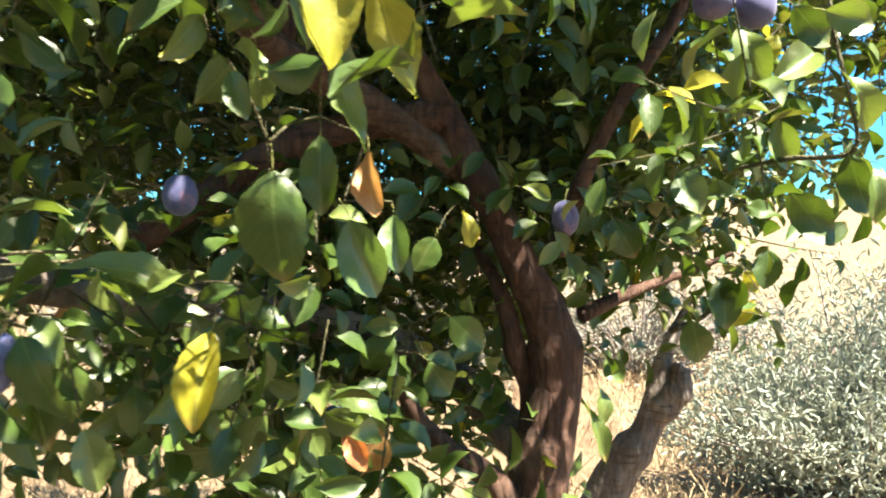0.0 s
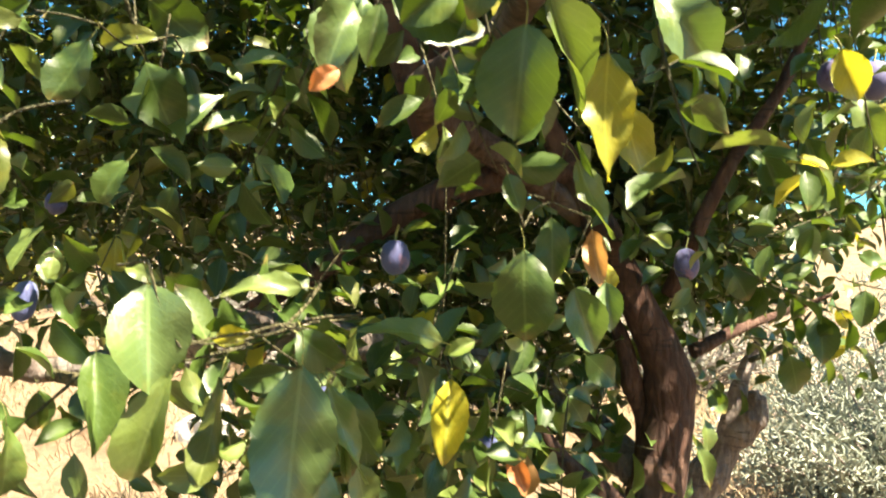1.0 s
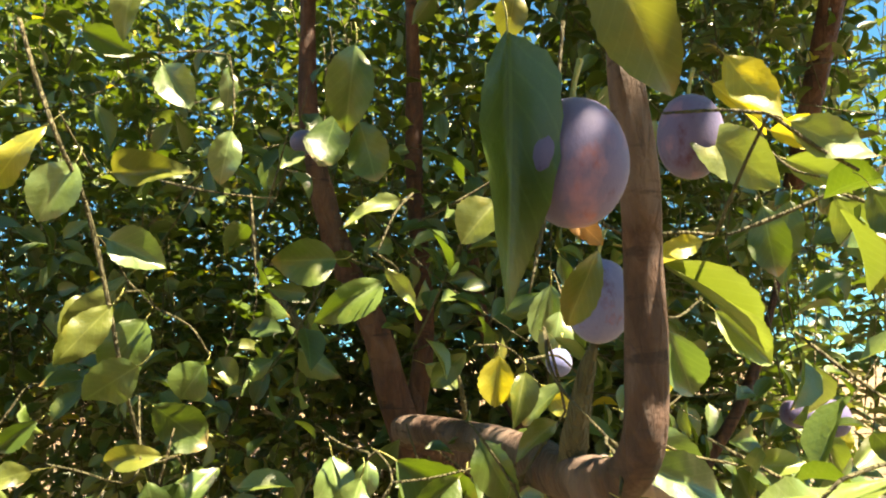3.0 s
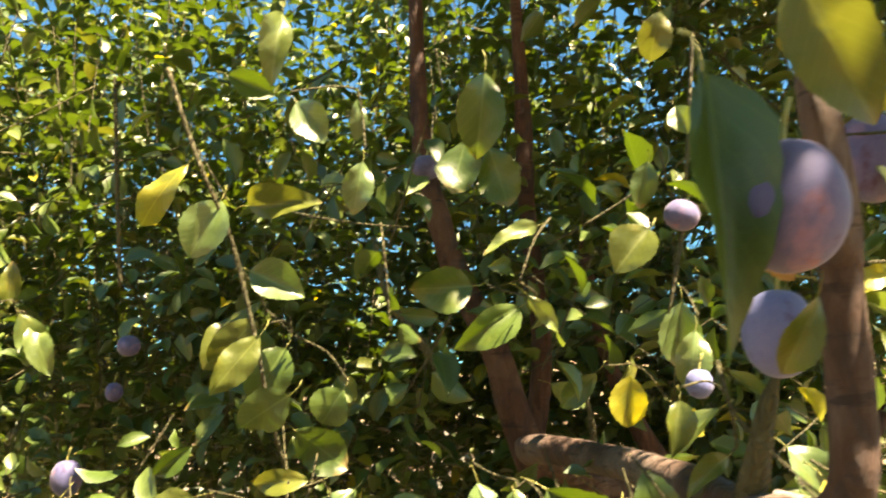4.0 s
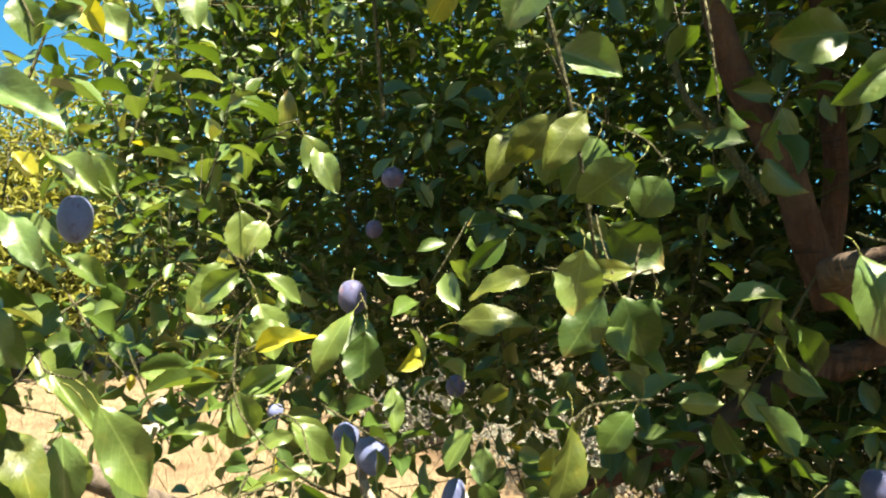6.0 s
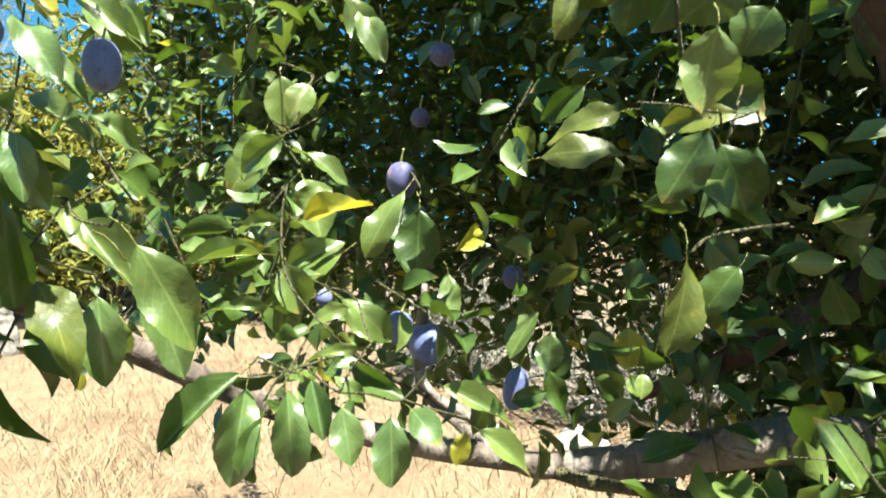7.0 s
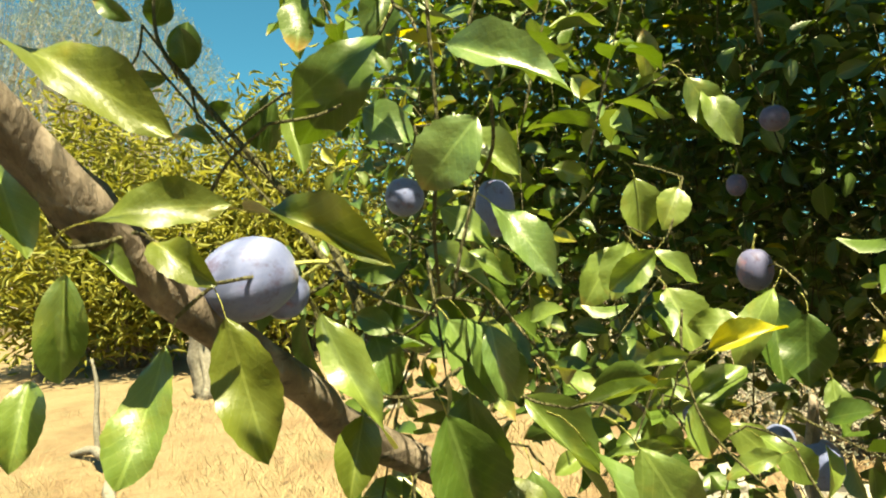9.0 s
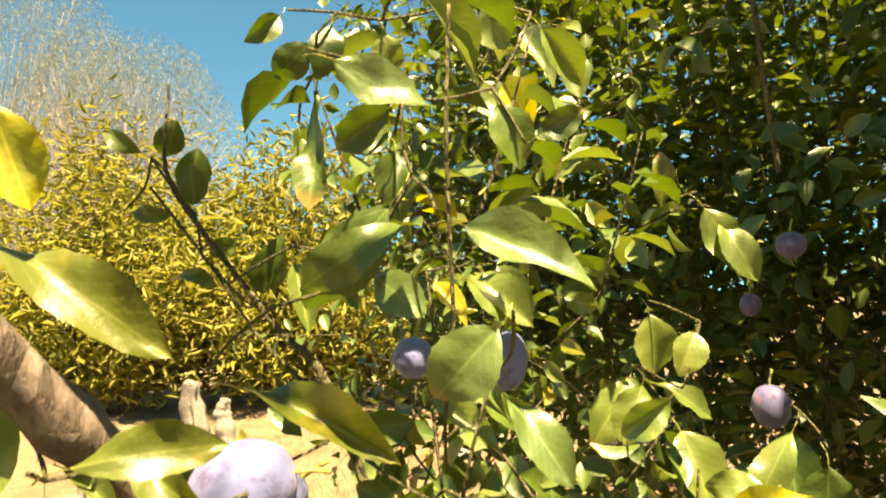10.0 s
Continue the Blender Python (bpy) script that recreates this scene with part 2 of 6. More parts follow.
def tube(points, sides, rough=0.0, seed=0, knots=0):
    """Vertices and faces of a tapering, slightly knobbly tube along rows of place and radius."""
    verts, faces = [], []
    normal = Vector((0.31, 0.77, 0.56))
    r = random.Random(seed)
    low = 0.09 / max(0.004, max(p[3] for p in points))
    swell = {r.randrange(2, max(3, len(points) - 2)): r.uniform(0.08, 0.25) for _ in range(knots)}
    for i, (x, y, z, rad) in enumerate(points):
        a, b = points[max(0, i - 1)][:3], points[min(len(points) - 1, i + 1)][:3]
        way = Vector(b - a)
        way = way.normalized() if way.length > 1e-9 else Vector((0, 0, 1))
        normal = (normal - way * normal.dot(way)).normalized()
        side = way.cross(normal)
        rad = max(rad, 0.0006) * (1 + max(swell.get(i, 0.0), 0.6 * swell.get(i - 1, 0.0), 0.6 * swell.get(i + 1, 0.0)))
        for k in range(sides):
            ang = 2 * math.pi * k / sides
            lump = 1 + rough * (noise.noise((low * x + 1.1 * math.cos(ang) + seed, low * y + 1.1 * math.sin(ang), low * z))
                                + 0.4 * noise.noise((3 * low * x + 2 * math.cos(ang), 3 * low * y + 2 * math.sin(ang) + seed, 3 * low * z)))
            c = Vector((x, y, z)) + (normal * math.cos(ang) + side * math.sin(ang)) * rad * lump
            verts.append(tuple(c))
    for i in range(len(points) - 1):
        for k in range(sides):
            n = (k + 1) % sides
            faces.append((i * sides + k, i * sides + n, (i + 1) * sides + n, (i + 1) * sides + k))
    faces.append(tuple(range(sides - 1, -1, -1)))
    faces.append(tuple(range((len(points) - 1) * sides, len(points) * sides)))
    return verts, faces


# ---- the lie of the land ----
def land(x, y):
    along = -0.75 * x + 0.66 * y - 1.5
    rise = 0.075 * max(0.0, min(along, 30.0))
    far = math.hypot(x, y)
    hill = max(0.0, far - 16.0)
    rise += 0.075 * min(hill, 70) + 2.0 * noise.noise((x * 0.02, y * 0.02, 3.0)) * min(1.0, hill / 30)
    rise += 0.05 * noise.noise((x * 0.5, y * 0.5, 0.0)) + 0.015 * noise.noise((x * 2.3, y * 2.3, 5.0))
    return rise


def build_ground():
    radii = [0.0] + [0.35 * 1.085 ** i for i in range(118)]
    verts, faces, spokes = [], [], 120
    for rad in radii:
        for k in range(spokes):
            a = 2 * math.pi * k / spokes
            x, y = rad * math.cos(a), rad * math.sin(a)
            verts.append((x, y, land(x, y) if rad < 200 else land(x * 200 / rad, y * 200 / rad)))
    for i in range(len(radii) - 1):
        for k in range(spokes):
            n = (k + 1) % spokes
            faces.append((i * spokes + k, (i + 1) * spokes + k, (i + 1) * spokes + n, i * spokes + n))
    ob = new("ground", mesh_of("ground", verts, faces, [GROUND]))
    tagged(ob, "dry orchard ground of bare ochre soil and straw", "ground", kind="structure")


build_ground()


# ---- leaves ----
def leaf_shape(rows, cols, fold, curl, twist, wave, taper, teeth):
    """A unit leaf along +y: width profile, fold at the midrib, curl along the length, wavy and toothed margin."""
    verts, faces, uvs = [], [], []
    rise, fall = 0.92 * taper, 0.86
    peak = rise / (rise + fall)
    top = peak ** rise * (1 - peak) ** fall
    for i in range(rows + 1):
        v = i / rows
        w = 0.5 * max(v, 0.004) ** rise * max(1 - v, 0.0) ** fall / top
        if i == rows:
            w = 0.0
        for j in range(cols + 1):
            u = 2 * j / cols - 1
            edge = 1 + (teeth * (1 if i % 2 else -1) if abs(u) == 1 else 0)
            x = w * u * edge
            z = fold * abs(x) - curl * (v - 0.35) ** 2 + twist * x * (v - 0.5) + wave * (math.sin(7 * v + 2 * u) + 0.6 * math.sin(17 * v - 3 * u)) * abs(u)
            verts.append((x, v, z))
            uvs.append((0.5 + 0.5 * u * min(1.0, w / 0.5) if w else 0.5, v))
    for i in range(rows):
        for j in range(cols):
            a = i * (cols + 1) + j
            faces.append((a, a + 1, a + cols + 2, a + cols + 1))
    return verts, faces, uvs


SHAPES = [(0.40, 0.35, 0.6, 0.022, 0.86, 0.03), (0.22, 0.55, -0.8, 0.03, 0.95, 0.03), (0.65, 0.20, 1.1, 0.02, 0.80, 0.02),
          (0.15, -0.35, 0.8, 0.035, 0.92, 0.03), (0.50, 0.75, -1.1, 0.03, 0.88, 0.03), (0.80, 0.30, 0.4, 0.018, 0.84, 0.03),
          (0.05, 0.70, 0.9, 0.03, 0.98, 0.025)]
leaf_meshes = {}
for tone in "glmoybr":
    leaf_meshes[tone] = []
    for k, (fold, curl, twist, wave, taper, teeth) in enumerate(SHAPES):
        fold, wave = fold * 0.7, wave * 1.15
        if tone in "br":
            curl, wave, twist = curl * 1.8, wave * 1.8, twist * 1.6
        verts, faces, uvs = leaf_shape(16, 6, fold, curl * 0.6, twist, wave, taper, teeth)
        first = len(verts)
        z0 = -curl * 0.6 * 0.35 ** 2
        stalk = [(0.0, 0.03, z0, 0.011), (0.0, -0.10, z0 - 0.02, 0.010), (0.03, -0.2, z0 - 0.06, 0.010), (0.09, -0.27, z0 - 0.13, 0.012)]
        tv, tf = tube(np.array(stalk), 4)
        verts += tv
        uvs += [(0.5, 0.0)] * len(tv)
        index = [0] * len(faces) + [1] * len(tf)
        faces += [tuple(first + i for i in f) for f in tf]
        leaf_meshes[tone].append(mesh_of("leaf", verts, faces, [LEAF[tone], STALK], uvs, index))

plum_tree = tagged(new("plum_tree"), "spreading plum tree with red-brown bark and dense green leaves", "tree")
plum_tree.location = (0.17, 1.12, 0.0)
bpy.context.view_layer.update()
UNDO = plum_tree.matrix_world.inverted()
count_leaf = 0
stalk_ends = []
sunlit, shaded = [], []


def leaf(base, tip, normal, width, tone):
    """One leaf of the plum tree, from its stalk to its tip."""
    global count_leaf
    base, tip = Vector(base), Vector(tip)
    along = tip - base
    side = along.cross(Vector(normal)).normalized()
    up = side.cross(along).normalized()
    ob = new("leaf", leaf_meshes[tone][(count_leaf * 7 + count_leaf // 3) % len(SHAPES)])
    count_leaf += 1
    size = along.length
    m = Matrix((side * width, along, up * size)).transposed().to_4x4()
    m.translation = base
    ob.parent = plum_tree
    ob.matrix_basis = UNDO @ m
    stalk_ends.append(base - along * 0.24)
    # pale tones stand for leaves in sun, the other tones for leaves in shade
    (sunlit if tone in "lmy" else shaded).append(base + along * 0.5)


def branch(name, rows, mat=None, tree=None):
    """A limb or twig of the plum tree, along rows of place and radius."""
    pts = spline(rows, 6)
    big = rows[0][3] > 0.009
    verts, faces = tube(pts, 14 if big else 7, 0.14 if big else 0.08, seed=len(bpy.data.objects), knots=4)
    if mat is None:
        mat = BARK_GREY if name == "side" else BARK_LIMB if name in ("gleft", "gfront") else BARK_MID if name == "crook" else BARK if big else BARK_THIN
    ob = part({"gfront": "limb", "gleft": "limb", "crook": "limb", "overhead": "limb", "arch": "limb", "side": "limb"}.get(name, name), mesh_of(name, verts, faces, [mat]), tree or plum_tree)
    ob.matrix_basis = (UNDO if tree is None else tree.matrix_basis.inverted())
    return ob


branch("trunk", [(0.17, 1.12, -0.06, 0.095), (0.155, 1.1, 0.12, 0.0741), (0.14, 1.08, 0.45, 0.0627), (0.135, 1.057, 0.956, 0.0462), (0.148, 1.058, 1.063, 0.0428), (0.166, 1.058, 1.179, 0.038), (0.149, 1.049, 1.255, 0.0334), (0.116, 1.04, 1.32, 0.0274), (0.083, 1.04, 1.393, 0.0236), (0.045, 1.031, 1.464, 0.022), (0.017, 1.032, 1.52, 0.022), (-0.004, 1.032, 1.56, 0.0205), (-0.04, 1.013, 1.627, 0.0152), (-0.071, 0.994, 1.691, 0.0129), (-0.1, 0.964, 1.785, 0.00988), (-0.117, 0.966, 1.927, 0.0076)])
branch("stem", [(0.1, 1.04, 0.93, 0.02), (0.13, 1.068, 1.119, 0.017), (0.108, 1.059, 1.195, 0.015), (0.094, 1.049, 1.254, 0.013), (0.078, 1.06, 1.302, 0.01), (0.055, 1.11, 1.351, 0.008)])
branch("limb", [(0.1, 1.05, 0.88, 0.026), (0.077, 1.007, 1.014, 0.019), (0.012, 0.968, 1.08, 0.015), (-0.033, 0.959, 1.127, 0.012), (-0.071, 0.96, 1.194, 0.009), (-0.115, 1.01, 1.248, 0.007)])
branch("crook", [(0.03, 1.05, 1.47, 0.02), (-0.1, 0.97, 1.55, 0.02), (-0.22, 0.839, 1.613, 0.019), (-0.128, 0.573, 1.609, 0.015), (-0.105, 0.311, 1.599, 0.014), (-0.096, 0.224, 1.603, 0.012), (-0.091, 0.185, 1.622, 0.01), (-0.088, 0.178, 1.667, 0.01), (-0.089, 0.171, 1.707, 0.009), (-0.093, 0.155, 1.744, 0.009), (-0.099, 0.145, 1.805, 0.008), (-0.084, 0.16, 1.9, 0.008)])
branch("spur", [(-0.105, 0.29, 1.604, 0.009), (-0.105, 0.265, 1.63, 0.007), (-0.101, 0.25, 1.66, 0.005), (-0.097, 0.242, 1.676, 0.002)])
branch("side", [(-0.081, 0.32, 1.601, 0.01), (-0.044, 0.29, 1.591, 0.008), (-0.038, 0.23, 1.585, 0.007), (-0.035, 0.2, 1.583, 0.007), (-0.031, 0.17, 1.581, 0.007), (-0.027, 0.13, 1.576, 0.006), (0.012, 0.099, 1.569, 0.005)])
branch("arch", [(0.008, 1.032, 1.544, 0.0256), (-0.071, 1.012, 1.531, 0.0216), (-0.146, 0.992, 1.516, 0.0208), (-0.239, 0.993, 1.481, 0.0208), (-0.315, 0.993, 1.433, 0.02), (-0.377, 0.992, 1.39, 0.0184), (-0.439, 1.012, 1.355, 0.0152), (-0.551, 1.062, 1.296, 0.0104)])
branch("branch", [(0.161, 1.04, 1.345, 0.015), (0.187, 1.01, 1.428, 0.013), (0.213, 1.001, 1.487, 0.011), (0.247, 0.991, 1.555, 0.011), (0.286, 0.981, 1.615, 0.01), (0.323, 0.982, 1.676, 0.008), (0.36, 0.972, 1.779, 0.006), (0.393, 0.963, 1.88, 0.004)])
branch("overhead", [(0.4, 0.93, 1.98, 0.016), (0.42, 0.6, 2.45, 0.019), (0.38, 0.05, 2.75, 0.018), (0.3, -0.6, 2.9, 0.014), (0.15, -1.3, 2.98, 0.008)])
branch("overhead", [(0.36, 0, 2.76, 0.012), (-0.2, -0.5, 2.85, 0.011), (-0.8, -0.8, 2.9, 0.009), (-1.4, -1.1, 2.92, 0.005)])
branch("overhead", [(0.34, -0.3, 2.84, 0.011), (0.9, -0.7, 2.9, 0.01), (1.5, -1, 2.95, 0.008), (2.1, -1.2, 2.95, 0.005)])
branch("branch", [(0.202, 1.059, 1.254, 0.012), (0.276, 1.089, 1.282, 0.008), (0.342, 1.109, 1.303, 0.007), (0.398, 1.109, 1.322, 0.005), (0.437, 1.089, 1.343, 0.003)])
branch("gleft", [(0.13, 1.08, 1.05, 0.034), (0, 1.16, 1.16, 0.03), (-0.16, 1.08, 1.24, 0.027), (-0.3, 0.86, 1.29, 0.024), (-0.402, 0.633, 1.331, 0.02), (-0.45, 0.659, 1.315, 0.019), (-0.51, 0.679, 1.298, 0.017), (-0.577, 0.687, 1.285, 0.015), (-0.63, 0.678, 1.283, 0.013), (-0.671, 0.663, 1.296, 0.009), (-0.707, 0.671, 1.319, 0.007), (-0.747, 0.676, 1.346, 0.005), (-0.758, 0.677, 1.374, 0.005), (-0.755, 0.683, 1.421, 0.005), (-0.751, 0.683, 1.463, 0.004)])
branch("limb", [(-0.606, 0.666, 1.279, 0.007), (-0.569, 0.658, 1.274, 0.007), (-0.511, 0.658, 1.272, 0.006), (-0.47, 0.652, 1.269, 0.005)])
branch("gfront", [(-0.931, 0.016, 1.694, 0.011), (-0.94, 0.048, 1.669, 0.011), (-0.941, 0.074, 1.644, 0.011), (-0.94, 0.1, 1.619, 0.011), (-0.939, 0.126, 1.594, 0.01), (-0.941, 0.163, 1.57, 0.01), (-0.943, 0.212, 1.54, 0.01), (-0.948, 0.259, 1.506, 0.01), (-0.9, 0.38, 1.435, 0.011), (-0.83, 0.52, 1.355, 0.011), (-0.73, 0.63, 1.305, 0.013), (-0.62, 0.68, 1.283, 0.013)])
branch("stem", [(-0.9, 0.284, 1.589, 0.001), (-0.865, 0.232, 1.624, 0.001), (-0.848, 0.216, 1.667, 0.001), (-0.841, 0.205, 1.715, 0.001), (-0.836, 0.198, 1.762, 0.001), (-0.834, 0.201, 1.822, 0.001)])
branch("twig", [(-0.886, 0.259, 1.576, 0.001), (-0.935, 0.273, 1.588, 0.001), (-0.986, 0.286, 1.611, 0.002), (-1.01, 0.28, 1.641, 0.002), (-1.033, 0.262, 1.674, 0.001), (-1.062, 0.252, 1.716, 0.001), (-1.081, 0.237, 1.75, 0.001), (-1.098, 0.223, 1.779, 0.001)])
branch("twig", [(-0.747, 0.676, 1.346, 0.002), (-0.759, 0.565, 1.39, 0.002), (-0.768, 0.496, 1.431, 0.001), (-0.802, 0.483, 1.477, 0.001), (-0.817, 0.498, 1.529, 0.001), (-0.817, 0.508, 1.563, 0.001)])
branch("twig", [(-0.76, 0.479, 1.41, 0.001), (-0.778, 0.44, 1.404, 0.001), (-0.8, 0.422, 1.402, 0.001)])
branch("twig", [(-0.541, 0.418, 1.976, 0.002), (-0.527, 0.428, 1.927, 0.002), (-0.508, 0.441, 1.872, 0.002), (-0.498, 0.481, 1.825, 0.002), (-0.482, 0.509, 1.738, 0.002), (-0.476, 0.544, 1.665, 0.002), (-0.469, 0.612, 1.573, 0.002)])
branch("twig", [(-0.148, 0.88, 1.18, 0.003), (-0.196, 0.88, 1.166, 0.003), (-0.253, 0.89, 1.161, 0.003), (-0.363, 0.961, 1.161, 0.003)])
branch("twig", [(0.507, 1.607, 1.163, 0.007), (0.589, 1.607, 1.202, 0.005), (0.651, 1.607, 1.278, 0.003)])
branch("twig", [(0.383, 0.98, 1.455, 0.003), (0.408, 0.86, 1.457, 0.003), (0.459, 0.809, 1.459, 0.003), (0.444, 0.79, 1.518, 0.002), (0.428, 0.791, 1.591, 0.002), (0.421, 0.791, 1.665, 0.002)])
branch("twig", [(-0.094, 0.501, 1.744, 0.001), (-0.084, 0.495, 1.787, 0.002), (-0.074, 0.499, 1.829, 0.002), (-0.067, 0.49, 1.887, 0.002), (-0.061, 0.48, 1.946, 0.002), (-0.055, 0.471, 2.005, 0.002)])
branch("twig", [(-0.141, 0.753, 1.621, 0.004), (-0.146, 0.734, 1.66, 0.003), (-0.154, 0.728, 1.693, 0.001)])
branch("stem", [(-0.209, 0.905, 1.577, 0.024), (-0.238, 0.884, 1.67, 0.022), (-0.259, 0.867, 1.748, 0.02), (-0.303, 0.844, 1.841, 0.019), (-0.332, 0.824, 1.934, 0.016), (-0.352, 0.8, 2.05, 0.014), (-0.357, 0.79, 2.217, 0.011), (-0.361, 0.781, 2.437, 0.008)])
branch("stem", [(-0.211, 0.95, 1.606, 0.017), (-0.191, 0.93, 1.736, 0.015), (-0.196, 0.906, 1.866, 0.014), (-0.205, 0.883, 1.989, 0.012), (-0.205, 0.858, 2.127, 0.011), (-0.209, 0.824, 2.315, 0.008)])
branch("twig", [(-0.063, 0.16, 1.58, 0.001), (-0.033, 0.203, 1.563, 0.001), (-0.005, 0.225, 1.548, 0.001), (0.015, 0.236, 1.535, 0.001)])
branch("twig", [(-0.25, 0.516, 1.353, 0.0012), (-0.28, 0.475, 1.353, 0.0012), (-0.314, 0.454, 1.342, 0.0012), (-0.359, 0.413, 1.343, 0.001), (-0.394, 0.412, 1.39, 0.0008)])
branch("twig", [(-0.209, 0.87, 1.152, 0.004), (-0.268, 0.868, 1.185, 0.003), (-0.303, 0.716, 1.247, 0.002), (-0.287, 0.466, 1.311, 0.0012), (-0.309, 0.435, 1.324, 0.001)])
branch("twig", [(-0.094, 0.512, 1.451, 0.001), (-0.11, 0.512, 1.453, 0.001), (-0.117, 0.512, 1.441, 0.001)])
branch("twig", [(-0.419, 0.368, 1.504, 0.001), (-0.44, 0.371, 1.502, 0.001), (-0.46, 0.374, 1.498, 0.001), (-0.469, 0.371, 1.49, 0.001)])
branch("twig", [(-0.304, 0.705, 1.68, 0.005), (-0.346, 0.688, 1.749, 0.005), (-0.382, 0.675, 1.799, 0.004), (-0.399, 0.683, 1.875, 0.003)])
branch("twig", [(-0.775, 0.778, 1.842, 0.003), (-0.777, 0.761, 1.935, 0.003), (-0.778, 0.744, 2.028, 0.003), (-0.779, 0.725, 2.136, 0.002)])

# each green is picked by its light: pale in sun, dark in shade
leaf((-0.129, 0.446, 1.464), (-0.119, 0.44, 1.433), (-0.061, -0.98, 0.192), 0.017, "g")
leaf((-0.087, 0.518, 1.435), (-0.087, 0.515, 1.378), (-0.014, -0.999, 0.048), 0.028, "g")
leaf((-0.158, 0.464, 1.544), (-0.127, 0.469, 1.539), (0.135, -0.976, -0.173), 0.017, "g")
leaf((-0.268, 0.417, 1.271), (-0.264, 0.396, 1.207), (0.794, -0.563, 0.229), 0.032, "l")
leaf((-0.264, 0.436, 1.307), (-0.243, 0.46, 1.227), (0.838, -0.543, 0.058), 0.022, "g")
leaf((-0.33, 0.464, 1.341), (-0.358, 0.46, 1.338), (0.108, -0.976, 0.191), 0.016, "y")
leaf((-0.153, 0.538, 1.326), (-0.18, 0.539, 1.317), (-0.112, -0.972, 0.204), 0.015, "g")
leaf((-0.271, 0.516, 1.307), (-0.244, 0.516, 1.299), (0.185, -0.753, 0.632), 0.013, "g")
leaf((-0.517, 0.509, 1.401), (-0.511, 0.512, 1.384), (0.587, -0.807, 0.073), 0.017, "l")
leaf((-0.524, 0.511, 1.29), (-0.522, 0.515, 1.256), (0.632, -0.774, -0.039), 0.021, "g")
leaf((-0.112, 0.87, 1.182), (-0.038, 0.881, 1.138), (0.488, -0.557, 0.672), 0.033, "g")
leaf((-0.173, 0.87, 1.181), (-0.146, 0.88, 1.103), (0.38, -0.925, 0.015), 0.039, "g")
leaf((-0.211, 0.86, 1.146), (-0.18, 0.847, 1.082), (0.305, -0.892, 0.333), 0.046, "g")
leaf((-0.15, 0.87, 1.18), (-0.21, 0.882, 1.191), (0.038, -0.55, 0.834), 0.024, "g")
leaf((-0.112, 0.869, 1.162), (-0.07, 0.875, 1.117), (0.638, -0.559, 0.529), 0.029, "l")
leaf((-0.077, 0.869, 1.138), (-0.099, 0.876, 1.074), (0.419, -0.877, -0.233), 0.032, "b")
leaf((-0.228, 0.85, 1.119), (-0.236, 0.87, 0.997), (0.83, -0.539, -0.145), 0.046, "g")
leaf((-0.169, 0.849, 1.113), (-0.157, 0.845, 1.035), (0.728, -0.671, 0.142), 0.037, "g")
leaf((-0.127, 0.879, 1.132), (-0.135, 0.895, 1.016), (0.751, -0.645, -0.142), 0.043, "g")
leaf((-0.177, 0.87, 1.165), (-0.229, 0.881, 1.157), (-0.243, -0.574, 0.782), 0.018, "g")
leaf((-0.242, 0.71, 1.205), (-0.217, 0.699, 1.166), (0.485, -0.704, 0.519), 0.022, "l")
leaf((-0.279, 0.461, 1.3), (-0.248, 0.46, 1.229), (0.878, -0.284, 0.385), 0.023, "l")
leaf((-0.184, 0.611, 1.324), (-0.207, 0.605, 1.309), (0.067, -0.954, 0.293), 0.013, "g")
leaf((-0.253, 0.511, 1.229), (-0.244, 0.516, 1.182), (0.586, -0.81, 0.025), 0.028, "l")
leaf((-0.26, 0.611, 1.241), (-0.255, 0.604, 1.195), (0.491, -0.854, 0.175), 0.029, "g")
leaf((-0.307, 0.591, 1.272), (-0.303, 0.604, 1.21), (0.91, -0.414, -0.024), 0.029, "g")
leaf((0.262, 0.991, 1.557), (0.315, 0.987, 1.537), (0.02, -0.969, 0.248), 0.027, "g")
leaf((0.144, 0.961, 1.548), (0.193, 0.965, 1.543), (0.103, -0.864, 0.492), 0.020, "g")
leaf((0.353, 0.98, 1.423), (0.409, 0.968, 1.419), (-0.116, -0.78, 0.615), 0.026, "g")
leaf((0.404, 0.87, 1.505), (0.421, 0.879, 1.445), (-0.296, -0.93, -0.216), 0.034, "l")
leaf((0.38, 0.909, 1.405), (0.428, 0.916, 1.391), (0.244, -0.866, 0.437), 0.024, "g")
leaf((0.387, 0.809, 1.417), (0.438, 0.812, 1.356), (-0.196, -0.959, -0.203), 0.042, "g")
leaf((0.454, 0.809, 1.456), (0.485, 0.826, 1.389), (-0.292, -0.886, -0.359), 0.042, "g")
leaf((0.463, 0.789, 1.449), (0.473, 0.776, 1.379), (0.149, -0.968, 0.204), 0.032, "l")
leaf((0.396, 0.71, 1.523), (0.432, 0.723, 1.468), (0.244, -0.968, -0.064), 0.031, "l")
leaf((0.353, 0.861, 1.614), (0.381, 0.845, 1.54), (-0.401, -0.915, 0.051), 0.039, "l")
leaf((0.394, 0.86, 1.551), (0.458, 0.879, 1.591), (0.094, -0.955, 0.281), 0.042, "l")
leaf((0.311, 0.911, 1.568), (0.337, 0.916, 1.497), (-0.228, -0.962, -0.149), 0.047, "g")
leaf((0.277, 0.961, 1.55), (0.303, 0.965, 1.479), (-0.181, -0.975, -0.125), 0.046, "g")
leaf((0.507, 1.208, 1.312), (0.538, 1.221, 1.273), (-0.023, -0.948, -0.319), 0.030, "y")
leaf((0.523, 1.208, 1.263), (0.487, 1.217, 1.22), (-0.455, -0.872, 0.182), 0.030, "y")
